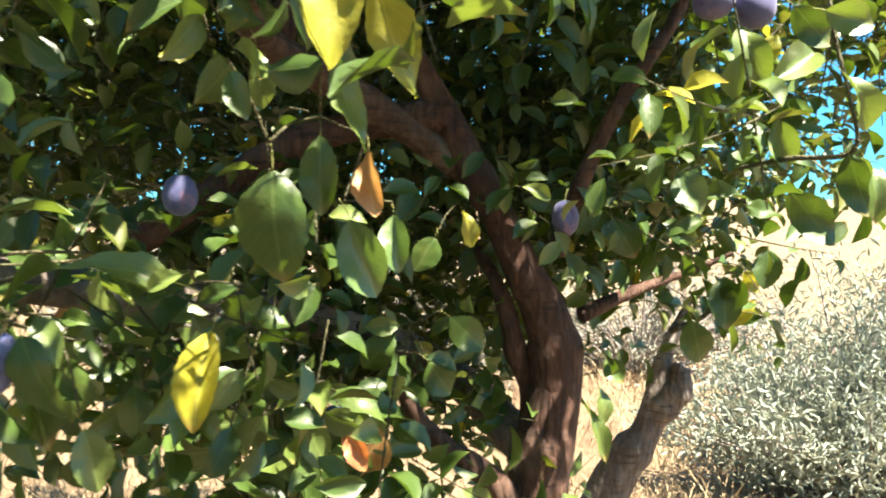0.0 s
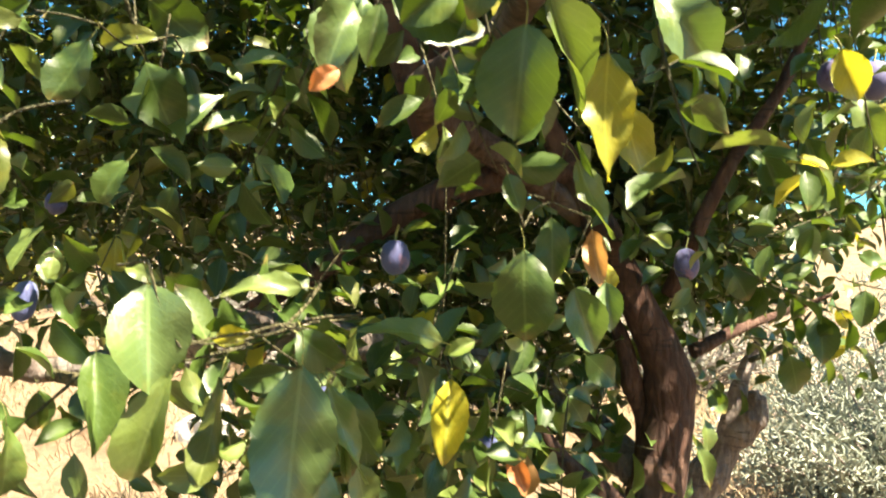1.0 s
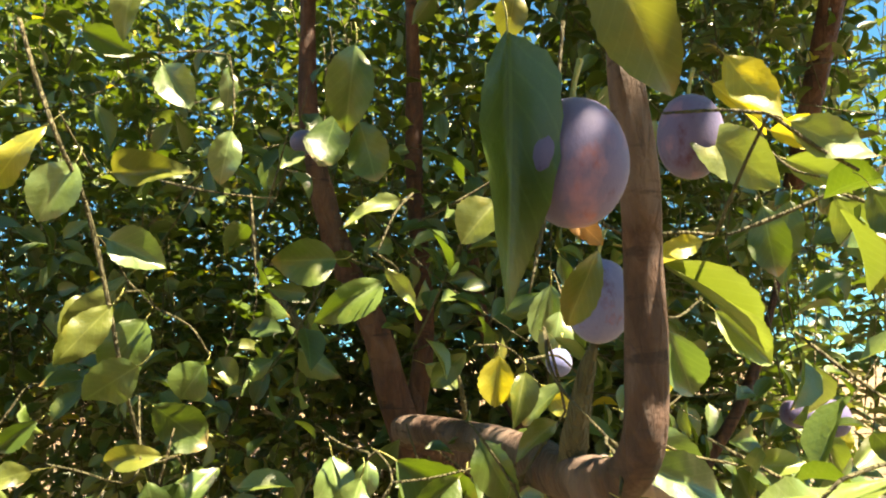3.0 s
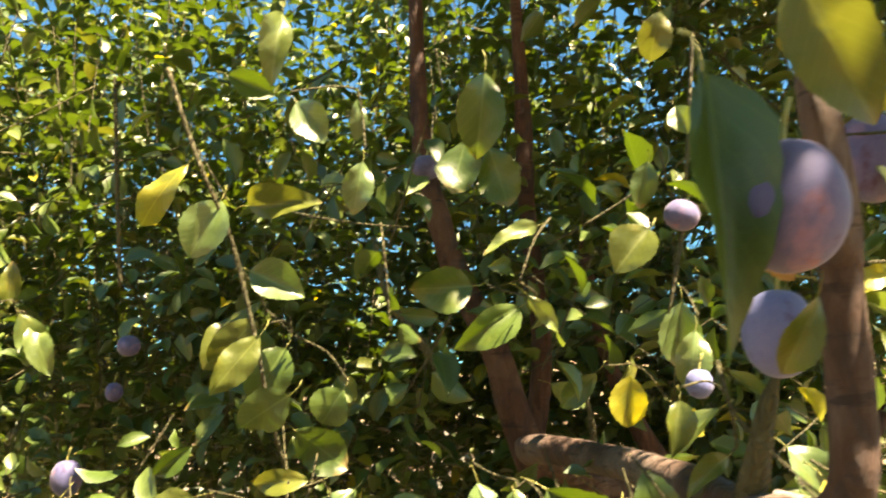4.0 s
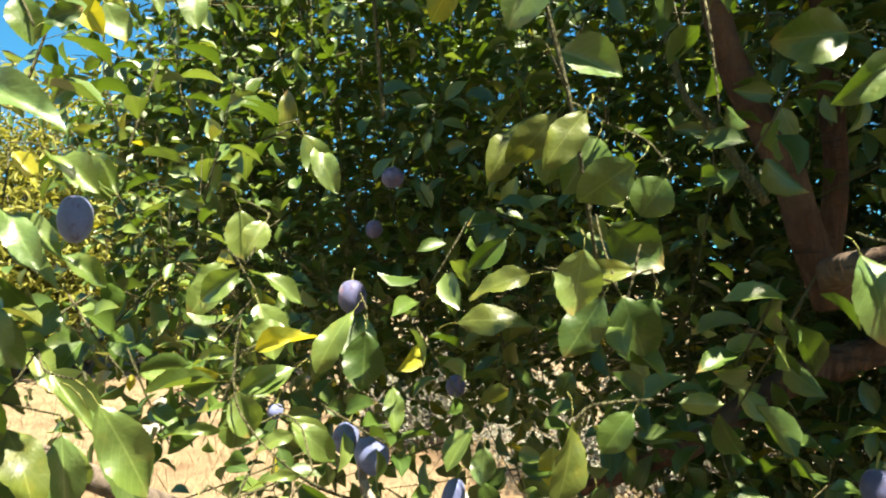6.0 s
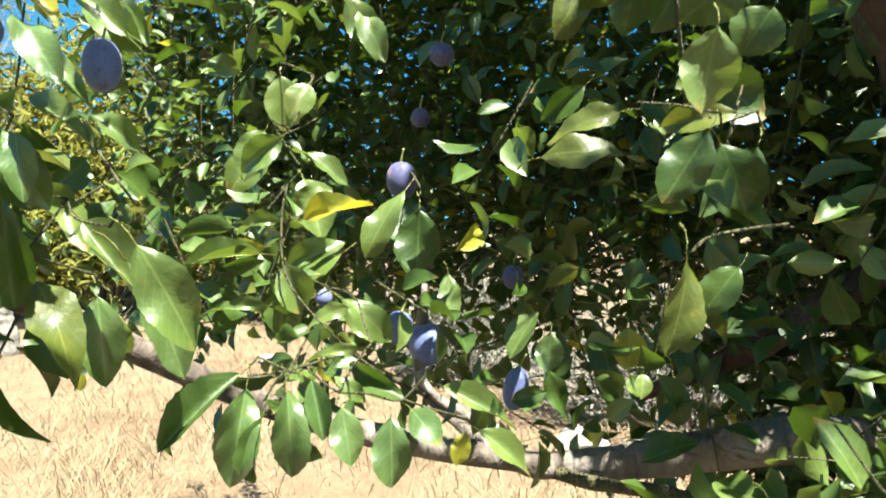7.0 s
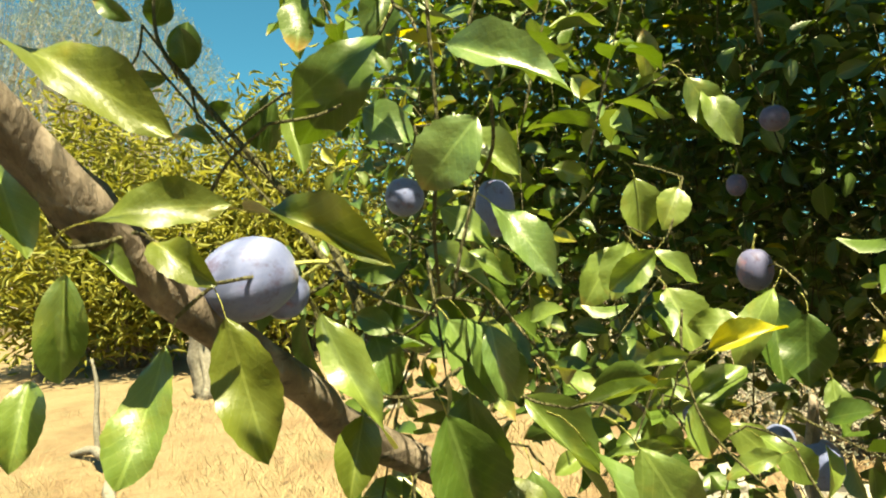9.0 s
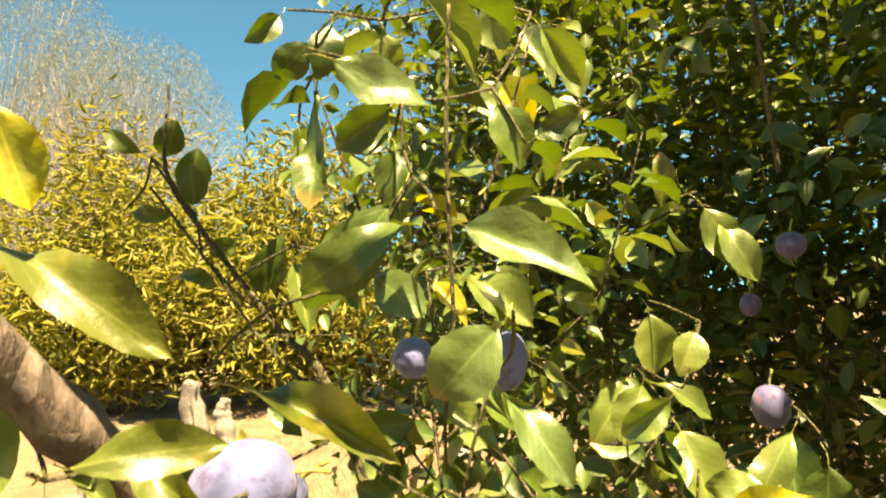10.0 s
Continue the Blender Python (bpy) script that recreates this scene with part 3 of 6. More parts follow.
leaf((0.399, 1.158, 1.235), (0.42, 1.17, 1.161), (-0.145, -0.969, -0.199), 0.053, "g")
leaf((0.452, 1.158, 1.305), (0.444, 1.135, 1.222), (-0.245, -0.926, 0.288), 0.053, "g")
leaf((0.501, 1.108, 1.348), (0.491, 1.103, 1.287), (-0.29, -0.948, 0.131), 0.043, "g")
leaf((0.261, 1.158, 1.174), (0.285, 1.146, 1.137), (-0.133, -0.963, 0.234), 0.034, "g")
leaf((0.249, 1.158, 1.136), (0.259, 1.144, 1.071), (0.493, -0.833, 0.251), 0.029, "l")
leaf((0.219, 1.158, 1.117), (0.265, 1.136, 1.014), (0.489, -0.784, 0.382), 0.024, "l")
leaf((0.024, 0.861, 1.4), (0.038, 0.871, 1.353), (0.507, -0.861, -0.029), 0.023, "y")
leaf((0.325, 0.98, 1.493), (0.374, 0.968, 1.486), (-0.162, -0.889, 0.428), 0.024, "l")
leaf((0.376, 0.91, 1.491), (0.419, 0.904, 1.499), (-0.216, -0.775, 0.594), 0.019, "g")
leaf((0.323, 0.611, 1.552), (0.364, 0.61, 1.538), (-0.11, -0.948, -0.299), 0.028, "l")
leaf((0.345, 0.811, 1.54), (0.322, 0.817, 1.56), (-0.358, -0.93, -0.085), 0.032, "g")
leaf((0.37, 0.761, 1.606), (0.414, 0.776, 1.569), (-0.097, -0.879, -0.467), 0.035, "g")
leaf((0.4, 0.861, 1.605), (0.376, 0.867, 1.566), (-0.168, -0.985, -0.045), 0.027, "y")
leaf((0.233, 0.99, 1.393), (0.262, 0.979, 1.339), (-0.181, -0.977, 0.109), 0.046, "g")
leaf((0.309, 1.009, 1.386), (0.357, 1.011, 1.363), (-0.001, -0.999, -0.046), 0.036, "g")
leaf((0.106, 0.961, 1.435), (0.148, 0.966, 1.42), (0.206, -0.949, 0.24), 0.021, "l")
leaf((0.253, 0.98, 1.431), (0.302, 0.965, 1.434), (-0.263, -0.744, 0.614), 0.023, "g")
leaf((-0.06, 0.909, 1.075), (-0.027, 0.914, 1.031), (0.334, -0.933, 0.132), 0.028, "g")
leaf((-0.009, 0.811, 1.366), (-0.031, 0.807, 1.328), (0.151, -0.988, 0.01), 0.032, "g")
leaf((0.009, 0.91, 1.267), (0.052, 0.912, 1.225), (0.157, -0.983, 0.097), 0.043, "g")
leaf((-0.061, 0.91, 1.245), (-0.104, 0.916, 1.201), (-0.184, -0.982, 0.046), 0.043, "g")
leaf((-0.018, 0.909, 1.21), (0.01, 0.914, 1.167), (0.233, -0.971, 0.05), 0.043, "g")
leaf((-0.041, 0.231, 1.579), (-0.024, 0.229, 1.539), (-0.287, -0.956, -0.065), 0.025, "g")
leaf((-0.117, 0.257, 1.68), (-0.092, 0.257, 1.657), (0.255, -0.93, 0.267), 0.007, "l")
leaf((-0.075, 0.442, 1.66), (-0.113, 0.45, 1.628), (-0.529, -0.713, 0.46), 0.023, "l")
leaf((-0.147, 0.64, 1.7), (-0.187, 0.662, 1.663), (-0.307, -0.927, -0.216), 0.028, "g")
leaf((-0.009, 0.249, 1.588), (0.001, 0.248, 1.562), (-0.314, -0.943, -0.113), 0.013, "l")
leaf((-0.014, 0.233, 1.56), (0.018, 0.238, 1.535), (0.294, -0.933, 0.207), 0.019, "y")
leaf((0.092, 0.392, 1.539), (0.106, 0.399, 1.505), (-0.326, -0.887, -0.327), 0.024, "y")
leaf((0.026, 0.338, 1.601), (0.061, 0.327, 1.601), (-0.271, -0.905, 0.327), 0.017, "l")
leaf((-0.117, 0.384, 1.666), (-0.128, 0.379, 1.625), (0.197, -0.979, 0.059), 0.020, "o")
leaf((-0.056, 0.138, 1.794), (-0.035, 0.135, 1.76), (-0.131, -0.991, 0.023), 0.019, "y")
leaf((-0.018, 0.16, 1.771), (0.018, 0.156, 1.751), (-0.124, -0.992, -0.016), 0.020, "l")
leaf((0.013, 0.155, 1.737), (0.028, 0.153, 1.703), (-0.296, -0.95, -0.099), 0.018, "g")
leaf((-0.125, 0.301, 1.93), (-0.131, 0.318, 1.9), (-0.117, -0.875, -0.47), 0.024, "o")
leaf((-0.855, 0.631, 1.795), (-0.875, 0.63, 1.778), (0.289, -0.917, -0.276), 0.014, "l")
leaf((-0.25, 0.421, 1.953), (-0.261, 0.446, 1.881), (0.046, -0.945, -0.324), 0.043, "g")
leaf((-0.473, 0.391, 1.951), (-0.436, 0.411, 1.938), (0.338, -0.861, -0.381), 0.024, "g")
leaf((-0.083, 0.45, 1.923), (-0.075, 0.448, 1.896), (-0.353, -0.935, -0.026), 0.022, "l")
leaf((-0.142, 0.314, 1.778), (-0.167, 0.312, 1.749), (-0.133, -0.974, 0.181), 0.032, "o")
leaf((-0.743, 0.362, 1.896), (-0.719, 0.374, 1.874), (0.42, -0.907, -0.006), 0.024, "l")
leaf((-0.053, 0.706, 1.666), (-0.016, 0.719, 1.629), (0.091, -0.96, -0.266), 0.028, "y")
leaf((-0.19, 0.723, 1.693), (-0.144, 0.739, 1.667), (0.259, -0.955, -0.145), 0.029, "l")
leaf((-0.068, 0.479, 1.774), (-0.061, 0.492, 1.747), (0.207, -0.907, -0.367), 0.014, "g")
leaf((-0.12, 0.406, 1.857), (-0.128, 0.416, 1.82), (-0.166, -0.961, -0.222), 0.022, "g")
leaf((-0.439, 0.49, 1.482), (-0.465, 0.49, 1.448), (-0.127, -0.988, 0.082), 0.028, "g")
leaf((-0.754, 0.501, 1.453), (-0.796, 0.497, 1.434), (-0.161, -0.829, 0.536), 0.019, "l")
leaf((-0.738, 0.487, 1.419), (-0.788, 0.473, 1.407), (0.036, -0.709, 0.705), 0.010, "l")
leaf((-0.47, 0.371, 1.49), (-0.48, 0.369, 1.43), (0.605, -0.793, -0.073), 0.024, "o")
leaf((-0.531, 0.659, 1.425), (-0.532, 0.657, 1.383), (0.157, -0.987, 0.027), 0.032, "y")
leaf((-0.478, 0.785, 1.431), (-0.489, 0.773, 1.411), (0.265, -0.898, 0.352), 0.019, "g")
leaf((-0.532, 0.817, 1.495), (-0.546, 0.82, 1.461), (0.107, -0.983, -0.152), 0.028, "g")
leaf((-0.621, 0.701, 1.376), (-0.607, 0.726, 1.317), (0.84, -0.542, -0.022), 0.026, "g")
leaf((-0.65, 0.769, 1.709), (-0.657, 0.762, 1.677), (0.4, -0.909, 0.12), 0.023, "g")
leaf((-1.027, 0.527, 1.558), (-1.022, 0.529, 1.535), (0.738, -0.668, 0.099), 0.017, "l")
leaf((-0.94, 0.556, 1.705), (-0.913, 0.573, 1.695), (0.497, -0.856, -0.145), 0.022, "l")
leaf((-1.055, 0.245, 1.71), (-1.088, 0.23, 1.717), (0.44, -0.725, 0.529), 0.011, "g")
leaf((-0.846, 0.65, 1.792), (-0.888, 0.632, 1.78), (0.228, -0.849, 0.477), 0.012, "l")
leaf((-0.958, 0.318, 1.596), (-0.973, 0.32, 1.563), (0.399, -0.885, -0.24), 0.021, "g")
leaf((-0.881, 0.438, 1.461), (-0.9, 0.421, 1.447), (0.425, -0.814, 0.396), 0.017, "l")
leaf((-0.871, 0.234, 1.854), (-0.858, 0.267, 1.811), (0.927, -0.375, -0.021), 0.019, "l")
leaf((-0.868, 0.293, 1.868), (-0.859, 0.307, 1.844), (0.493, -0.823, -0.283), 0.025, "l")
leaf((-0.92, 0.262, 1.856), (-0.923, 0.271, 1.829), (0.652, -0.696, -0.302), 0.021, "l")
leaf((-0.949, 0.279, 1.567), (-0.938, 0.28, 1.528), (0.789, -0.574, 0.219), 0.028, "g")
leaf((-0.934, 0.28, 1.568), (-0.958, 0.271, 1.581), (0.462, -0.859, 0.222), 0.018, "g")
leaf((-0.139, 0.335, 1.581), (-0.159, 0.335, 1.544), (-0.002, -1, 0.002), 0.025, "g")
leaf((-0.835, 0.248, 1.786), (-0.827, 0.256, 1.751), (0.74, -0.673, 0.006), 0.024, "g")
leaf((-0.817, 0.255, 1.766), (-0.794, 0.266, 1.779), (0.522, -0.784, -0.337), 0.016, "g")
leaf((-0.517, 0.468, 1.596), (-0.57, 0.463, 1.578), (-0.122, -0.807, 0.577), 0.026, "o")
leaf((-0.765, 0.305, 1.878), (-0.761, 0.31, 1.853), (0.713, -0.701, -0.036), 0.026, "l")
leaf((-0.406, 0.557, 1.686), (-0.43, 0.565, 1.653), (-0.108, -0.984, -0.142), 0.044, "g")
# leaves that overhang the fruit by the upright limb

branch("spur", [(-0.751, 0.68, 1.469, 0.003), (-0.758, 0.683, 1.426, 0.005), (-0.763, 0.682, 1.385, 0.0055), (-0.741, 0.669, 1.353, 0.005), (-0.698, 0.675, 1.325, 0.006), (-0.667, 0.687, 1.296, 0.007), (-0.63, 0.701, 1.281, 0.009)], BARK_GREY)
branch("twig", [(-1.106, 0.242, 1.861, 0.001), (-1.106, 0.241, 1.797, 0.0015), (-1.083, 0.252, 1.754, 0.002), (-1.056, 0.264, 1.716, 0.002), (-1.027, 0.278, 1.675, 0.0025), (-0.998, 0.291, 1.64, 0.003), (-0.95, 0.3, 1.52, 0.004)])

# leaves of the outer sprays, coloured paler where sunlit and darker where shaded
leaf((-0.125, 0.329, 1.538), (-0.132, 0.339, 1.471), (-0.212, -0.954, -0.214), 0.049, "g")
leaf((-0.104, 0.386, 1.577), (-0.079, 0.406, 1.498), (0.397, -0.905, 0.150), 0.026, "l")
leaf((-0.062, 0.406, 1.543), (-0.065, 0.411, 1.453), (0.309, -0.926, 0.219), 0.038, "y")
leaf((-0.041, 0.454, 1.520), (-0.020, 0.470, 1.450), (0.335, -0.929, 0.155), 0.032, "y")
leaf((-0.094, 0.189, 1.592), (-0.054, 0.202, 1.557), (-0.050, -0.978, -0.202), 0.030, "m")
leaf((0.002, 0.519, 1.625), (0.056, 0.520, 1.564), (-0.137, -0.990, 0.041), 0.049, "m")
leaf((-0.037, 0.351, 1.613), (-0.012, 0.333, 1.562), (-0.364, -0.874, 0.322), 0.039, "y")
leaf((-0.241, 0.423, 1.589), (-0.260, 0.410, 1.533), (0.270, -0.884, 0.382), 0.036, "m")
leaf((-0.250, 0.411, 1.535), (-0.270, 0.405, 1.519), (0.265, -0.964, 0.022), 0.016, "r")
leaf((-0.219, 0.403, 1.578), (-0.231, 0.410, 1.537), (0.145, -0.983, 0.114), 0.020, "m")
leaf((-0.167, 0.399, 1.590), (-0.205, 0.396, 1.562), (0.061, -0.957, -0.284), 0.032, "g")
leaf((-0.447, 0.539, 1.578), (-0.426, 0.548, 1.515), (0.221, -0.924, -0.313), 0.048, "g")
leaf((-0.515, 0.624, 1.759), (-0.527, 0.636, 1.702), (0.344, -0.853, -0.393), 0.043, "g")
leaf((-0.506, 0.575, 1.761), (-0.562, 0.591, 1.714), (0.204, -0.824, -0.528), 0.040, "o")
leaf((-0.435, 0.540, 1.601), (-0.493, 0.546, 1.598), (-0.104, -0.989, 0.109), 0.025, "o")
leaf((0.311, 0.952, 1.452), (0.332, 0.930, 1.396), (-0.325, -0.854, 0.407), 0.046, "m")
leaf((0.252, 1.008, 1.481), (0.301, 0.989, 1.454), (-0.217, -0.938, 0.269), 0.031, "l")
leaf((-0.268, 0.373, 1.383), (-0.317, 0.357, 1.381), (0.248, -0.624, 0.741), 0.019, "l")
leaf((-0.179, 0.480, 1.336), (-0.242, 0.460, 1.350), (0.369, -0.598, 0.712), 0.026, "l")
leaf((-0.114, 0.483, 1.406), (-0.112, 0.497, 1.329), (-0.174, -0.956, -0.238), 0.053, "g")
leaf((-0.067, 0.523, 1.375), (-0.049, 0.530, 1.318), (-0.000, -0.989, 0.148), 0.035, "m")
leaf((-0.037, 0.542, 1.379), (-0.034, 0.537, 1.336), (-0.103, -0.930, 0.352), 0.024, "m")
leaf((-0.053, 0.518, 1.424), (-0.049, 0.509, 1.377), (-0.245, -0.956, 0.162), 0.021, "b")
leaf((-0.072, 0.482, 1.479), (-0.050, 0.462, 1.412), (0.265, -0.812, 0.521), 0.019, "l")
leaf((-0.468, 0.483, 1.734), (-0.507, 0.468, 1.681), (0.499, -0.860, -0.107), 0.032, "o")
leaf((-0.428, 0.451, 1.679), (-0.474, 0.466, 1.654), (-0.043, -0.896, -0.442), 0.039, "g")
leaf((-0.155, 0.344, 1.619), (-0.133, 0.342, 1.576), (-0.223, -0.957, -0.186), 0.029, "g")
leaf((-0.111, 0.300, 1.632), (-0.138, 0.297, 1.610), (-0.273, -0.849, 0.453), 0.014, "o")
leaf((-0.050, 0.585, 1.738), (-0.063, 0.588, 1.678), (-0.039, -0.966, 0.254), 0.036, "m")
leaf((-0.070, 0.207, 1.714), (-0.007, 0.222, 1.668), (0.225, -0.964, 0.141), 0.013, "l")
leaf((0.039, 0.404, 1.713), (0.081, 0.405, 1.670), (-0.203, -0.979, -0.032), 0.030, "l")
leaf((-0.015, 0.358, 1.692), (0.005, 0.374, 1.646), (-0.174, -0.977, -0.121), 0.031, "m")
leaf((-0.097, 0.224, 1.617), (-0.092, 0.216, 1.584), (-0.212, -0.884, 0.416), 0.016, "m")
leaf((-0.033, 0.143, 1.606), (-0.072, 0.134, 1.590), (0.025, -0.681, 0.732), 0.015, "l")
leaf((0.084, 0.400, 1.799), (0.090, 0.402, 1.740), (-0.513, -0.855, -0.081), 0.033, "g")
leaf((-0.089, 0.205, 1.614), (-0.040, 0.210, 1.592), (0.197, -0.934, 0.299), 0.023, "m")
leaf((-0.157, 0.105, 1.789), (-0.162, 0.089, 1.674), (0.107, -0.963, -0.249), 0.028, "g")
leaf((-0.112, 0.122, 1.842), (-0.085, 0.130, 1.771), (-0.464, -0.846, -0.264), 0.035, "o")
leaf((-0.127, 0.177, 1.735), (-0.107, 0.172, 1.716), (-0.184, -0.981, 0.057), 0.012, "b")
leaf((-0.048, 0.211, 1.790), (-0.006, 0.196, 1.752), (-0.423, -0.906, 0.021), 0.029, "l")
leaf((-0.047, 0.204, 1.724), (-0.076, 0.205, 1.713), (0.072, -0.936, 0.345), 0.013, "y")
leaf((0.017, 0.317, 1.866), (0.054, 0.320, 1.829), (0.014, -0.994, 0.111), 0.022, "y")
leaf((0.059, 0.325, 1.834), (0.107, 0.317, 1.810), (-0.110, -0.988, 0.109), 0.023, "y")
leaf((0.081, 0.349, 1.820), (0.129, 0.348, 1.796), (-0.137, -0.975, -0.177), 0.025, "l")
leaf((0.098, 0.323, 1.784), (0.142, 0.339, 1.733), (-0.237, -0.939, -0.250), 0.035, "l")
leaf((0.147, 0.473, 1.824), (0.137, 0.487, 1.764), (-0.446, -0.886, -0.126), 0.033, "g")
leaf((0.012, 0.161, 1.608), (-0.065, 0.147, 1.589), (0.071, -0.650, 0.756), 0.022, "l")
leaf((-0.026, 0.163, 1.580), (0.012, 0.174, 1.560), (0.338, -0.895, 0.292), 0.019, "l")
leaf((-0.127, 0.106, 1.697), (-0.138, 0.119, 1.669), (-0.247, -0.915, -0.319), 0.014, "o")
leaf((-0.403, 0.324, 1.966), (-0.411, 0.326, 1.908), (0.260, -0.942, 0.212), 0.025, "l")
leaf((-0.552, 0.539, 1.634), (-0.589, 0.538, 1.607), (0.072, -0.949, -0.306), 0.022, "g")
leaf((-0.492, 0.516, 1.803), (-0.438, 0.524, 1.776), (0.169, -0.979, 0.119), 0.040, "m")
leaf((-0.502, 0.460, 1.859), (-0.529, 0.459, 1.805), (0.429, -0.895, 0.126), 0.043, "m")
leaf((-0.577, 0.541, 1.929), (-0.630, 0.542, 1.865), (0.238, -0.959, 0.154), 0.035, "y")
leaf((-0.540, 0.690, 1.806), (-0.598, 0.646, 1.726), (0.095, -0.901, 0.423), 0.040, "o")
leaf((-0.826, 0.648, 1.790), (-0.800, 0.674, 1.723), (0.545, -0.824, 0.153), 0.038, "l")
leaf((-0.886, 0.707, 1.808), (-0.878, 0.696, 1.867), (0.533, -0.813, -0.234), 0.026, "o")
leaf((-0.866, 0.575, 1.685), (-0.869, 0.590, 1.630), (0.639, -0.767, 0.057), 0.041, "l")
leaf((-0.434, 0.467, 1.958), (-0.408, 0.471, 1.916), (0.040, -0.987, 0.156), 0.036, "m")
leaf((-0.378, 0.488, 1.967), (-0.380, 0.497, 1.926), (0.389, -0.918, 0.077), 0.018, "m")
leaf((-0.373, 0.489, 1.901), (-0.384, 0.496, 1.850), (0.220, -0.966, 0.138), 0.031, "m")
leaf((-0.211, 0.422, 1.813), (-0.256, 0.404, 1.789), (0.208, -0.797, 0.568), 0.017, "l")
leaf((-0.269, 0.470, 1.771), (-0.325, 0.460, 1.768), (0.138, -0.930, -0.340), 0.041, "g")
leaf((-0.465, 0.553, 1.729), (-0.498, 0.547, 1.675), (0.166, -0.938, -0.304), 0.046, "g")
leaf((-0.535, 1.067, 1.729), (-0.508, 1.059, 1.677), (0.140, -0.908, 0.394), 0.043, "l")
leaf((-0.459, 0.574, 1.648), (-0.412, 0.602, 1.609), (0.318, -0.872, -0.373), 0.048, "g")
leaf((-0.454, 0.312, 1.597), (-0.463, 0.325, 1.559), (0.302, -0.953, -0.041), 0.029, "l")
leaf((-0.421, 0.553, 1.576), (-0.445, 0.562, 1.527), (-0.030, -0.959, -0.281), 0.040, "g")
leaf((-0.270, 0.473, 1.603), (-0.255, 0.467, 1.535), (0.016, -0.946, 0.325), 0.040, "m")
leaf((-0.238, 0.448, 1.600), (-0.239, 0.447, 1.571), (-0.027, -0.957, 0.290), 0.020, "m")
leaf((-0.184, 0.724, 1.556), (-0.183, 0.741, 1.494), (0.425, -0.902, 0.070), 0.026, "l")
leaf((-0.107, 0.665, 1.698), (-0.112, 0.675, 1.641), (-0.135, -0.978, 0.156), 0.041, "y")
leaf((-0.047, 0.648, 1.776), (-0.051, 0.669, 1.704), (-0.205, -0.977, 0.061), 0.046, "m")
leaf((-0.214, 0.425, 1.601), (-0.150, 0.439, 1.565), (0.066, -0.950, -0.305), 0.048, "g")
leaf((-0.221, 0.404, 1.751), (-0.189, 0.429, 1.712), (0.492, -0.866, 0.088), 0.012, "l")
leaf((-0.561, 0.402, 1.557), (-0.496, 0.401, 1.556), (-0.007, -0.794, 0.608), 0.023, "o")
leaf((-0.774, 0.678, 1.574), (-0.811, 0.647, 1.503), (0.272, -0.833, 0.481), 0.036, "l")
leaf((-0.788, 0.731, 1.570), (-0.778, 0.707, 1.476), (0.344, -0.903, -0.256), 0.048, "g")
leaf((-0.853, 0.597, 1.581), (-0.830, 0.595, 1.518), (0.523, -0.742, 0.420), 0.048, "l")
leaf((-0.900, 0.600, 1.625), (-0.928, 0.571, 1.567), (0.634, -0.709, 0.309), 0.041, "l")
leaf((-0.895, 0.644, 1.625), (-0.840, 0.681, 1.588), (0.623, -0.521, 0.583), 0.023, "l")
leaf((-1.013, 0.820, 1.920), (-1.066, 0.817, 1.891), (0.301, -0.953, 0.034), 0.025, "l")
leaf((-0.920, 0.541, 1.946), (-0.900, 0.534, 1.891), (0.507, -0.719, 0.476), 0.032, "l")
leaf((-0.929, 0.476, 1.940), (-0.903, 0.475, 1.881), (0.513, -0.739, 0.436), 0.030, "l")
leaf((-0.228, 0.467, 1.750), (-0.286, 0.459, 1.714), (0.057, -0.961, -0.270), 0.032, "g")
leaf((-0.518, 0.571, 1.888), (-0.431, 0.555, 1.882), (-0.177, -0.981, -0.079), 0.037, "o")
leaf((-0.250, 0.469, 1.901), (-0.233, 0.471, 1.842), (-0.256, -0.947, -0.191), 0.042, "g")
leaf((-0.272, 0.474, 1.910), (-0.286, 0.464, 1.854), (-0.081, -0.979, -0.186), 0.042, "g")
leaf((-0.965, 0.464, 1.897), (-0.947, 0.477, 1.854), (0.552, -0.801, 0.233), 0.035, "l")
leaf((-0.863, 0.341, 1.762), (-0.898, 0.337, 1.741), (0.509, -0.836, -0.204), 0.019, "l")
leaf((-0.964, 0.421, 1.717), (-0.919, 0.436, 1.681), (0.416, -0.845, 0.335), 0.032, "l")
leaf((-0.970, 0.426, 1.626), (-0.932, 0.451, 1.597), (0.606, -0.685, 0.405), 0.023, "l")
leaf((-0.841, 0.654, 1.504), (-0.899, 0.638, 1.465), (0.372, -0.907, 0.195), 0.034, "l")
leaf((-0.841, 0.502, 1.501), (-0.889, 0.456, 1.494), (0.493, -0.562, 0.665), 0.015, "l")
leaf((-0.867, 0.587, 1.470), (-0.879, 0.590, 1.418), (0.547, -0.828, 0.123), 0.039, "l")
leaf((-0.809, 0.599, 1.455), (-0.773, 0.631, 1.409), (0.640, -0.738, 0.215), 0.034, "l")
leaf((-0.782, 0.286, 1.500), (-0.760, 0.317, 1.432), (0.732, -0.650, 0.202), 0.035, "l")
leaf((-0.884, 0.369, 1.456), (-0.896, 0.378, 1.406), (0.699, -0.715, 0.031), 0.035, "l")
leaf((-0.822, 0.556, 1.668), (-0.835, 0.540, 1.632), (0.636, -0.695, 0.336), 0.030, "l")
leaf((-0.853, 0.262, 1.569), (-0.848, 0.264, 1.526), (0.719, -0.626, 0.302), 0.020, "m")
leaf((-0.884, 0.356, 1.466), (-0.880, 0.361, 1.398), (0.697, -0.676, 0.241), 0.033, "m")
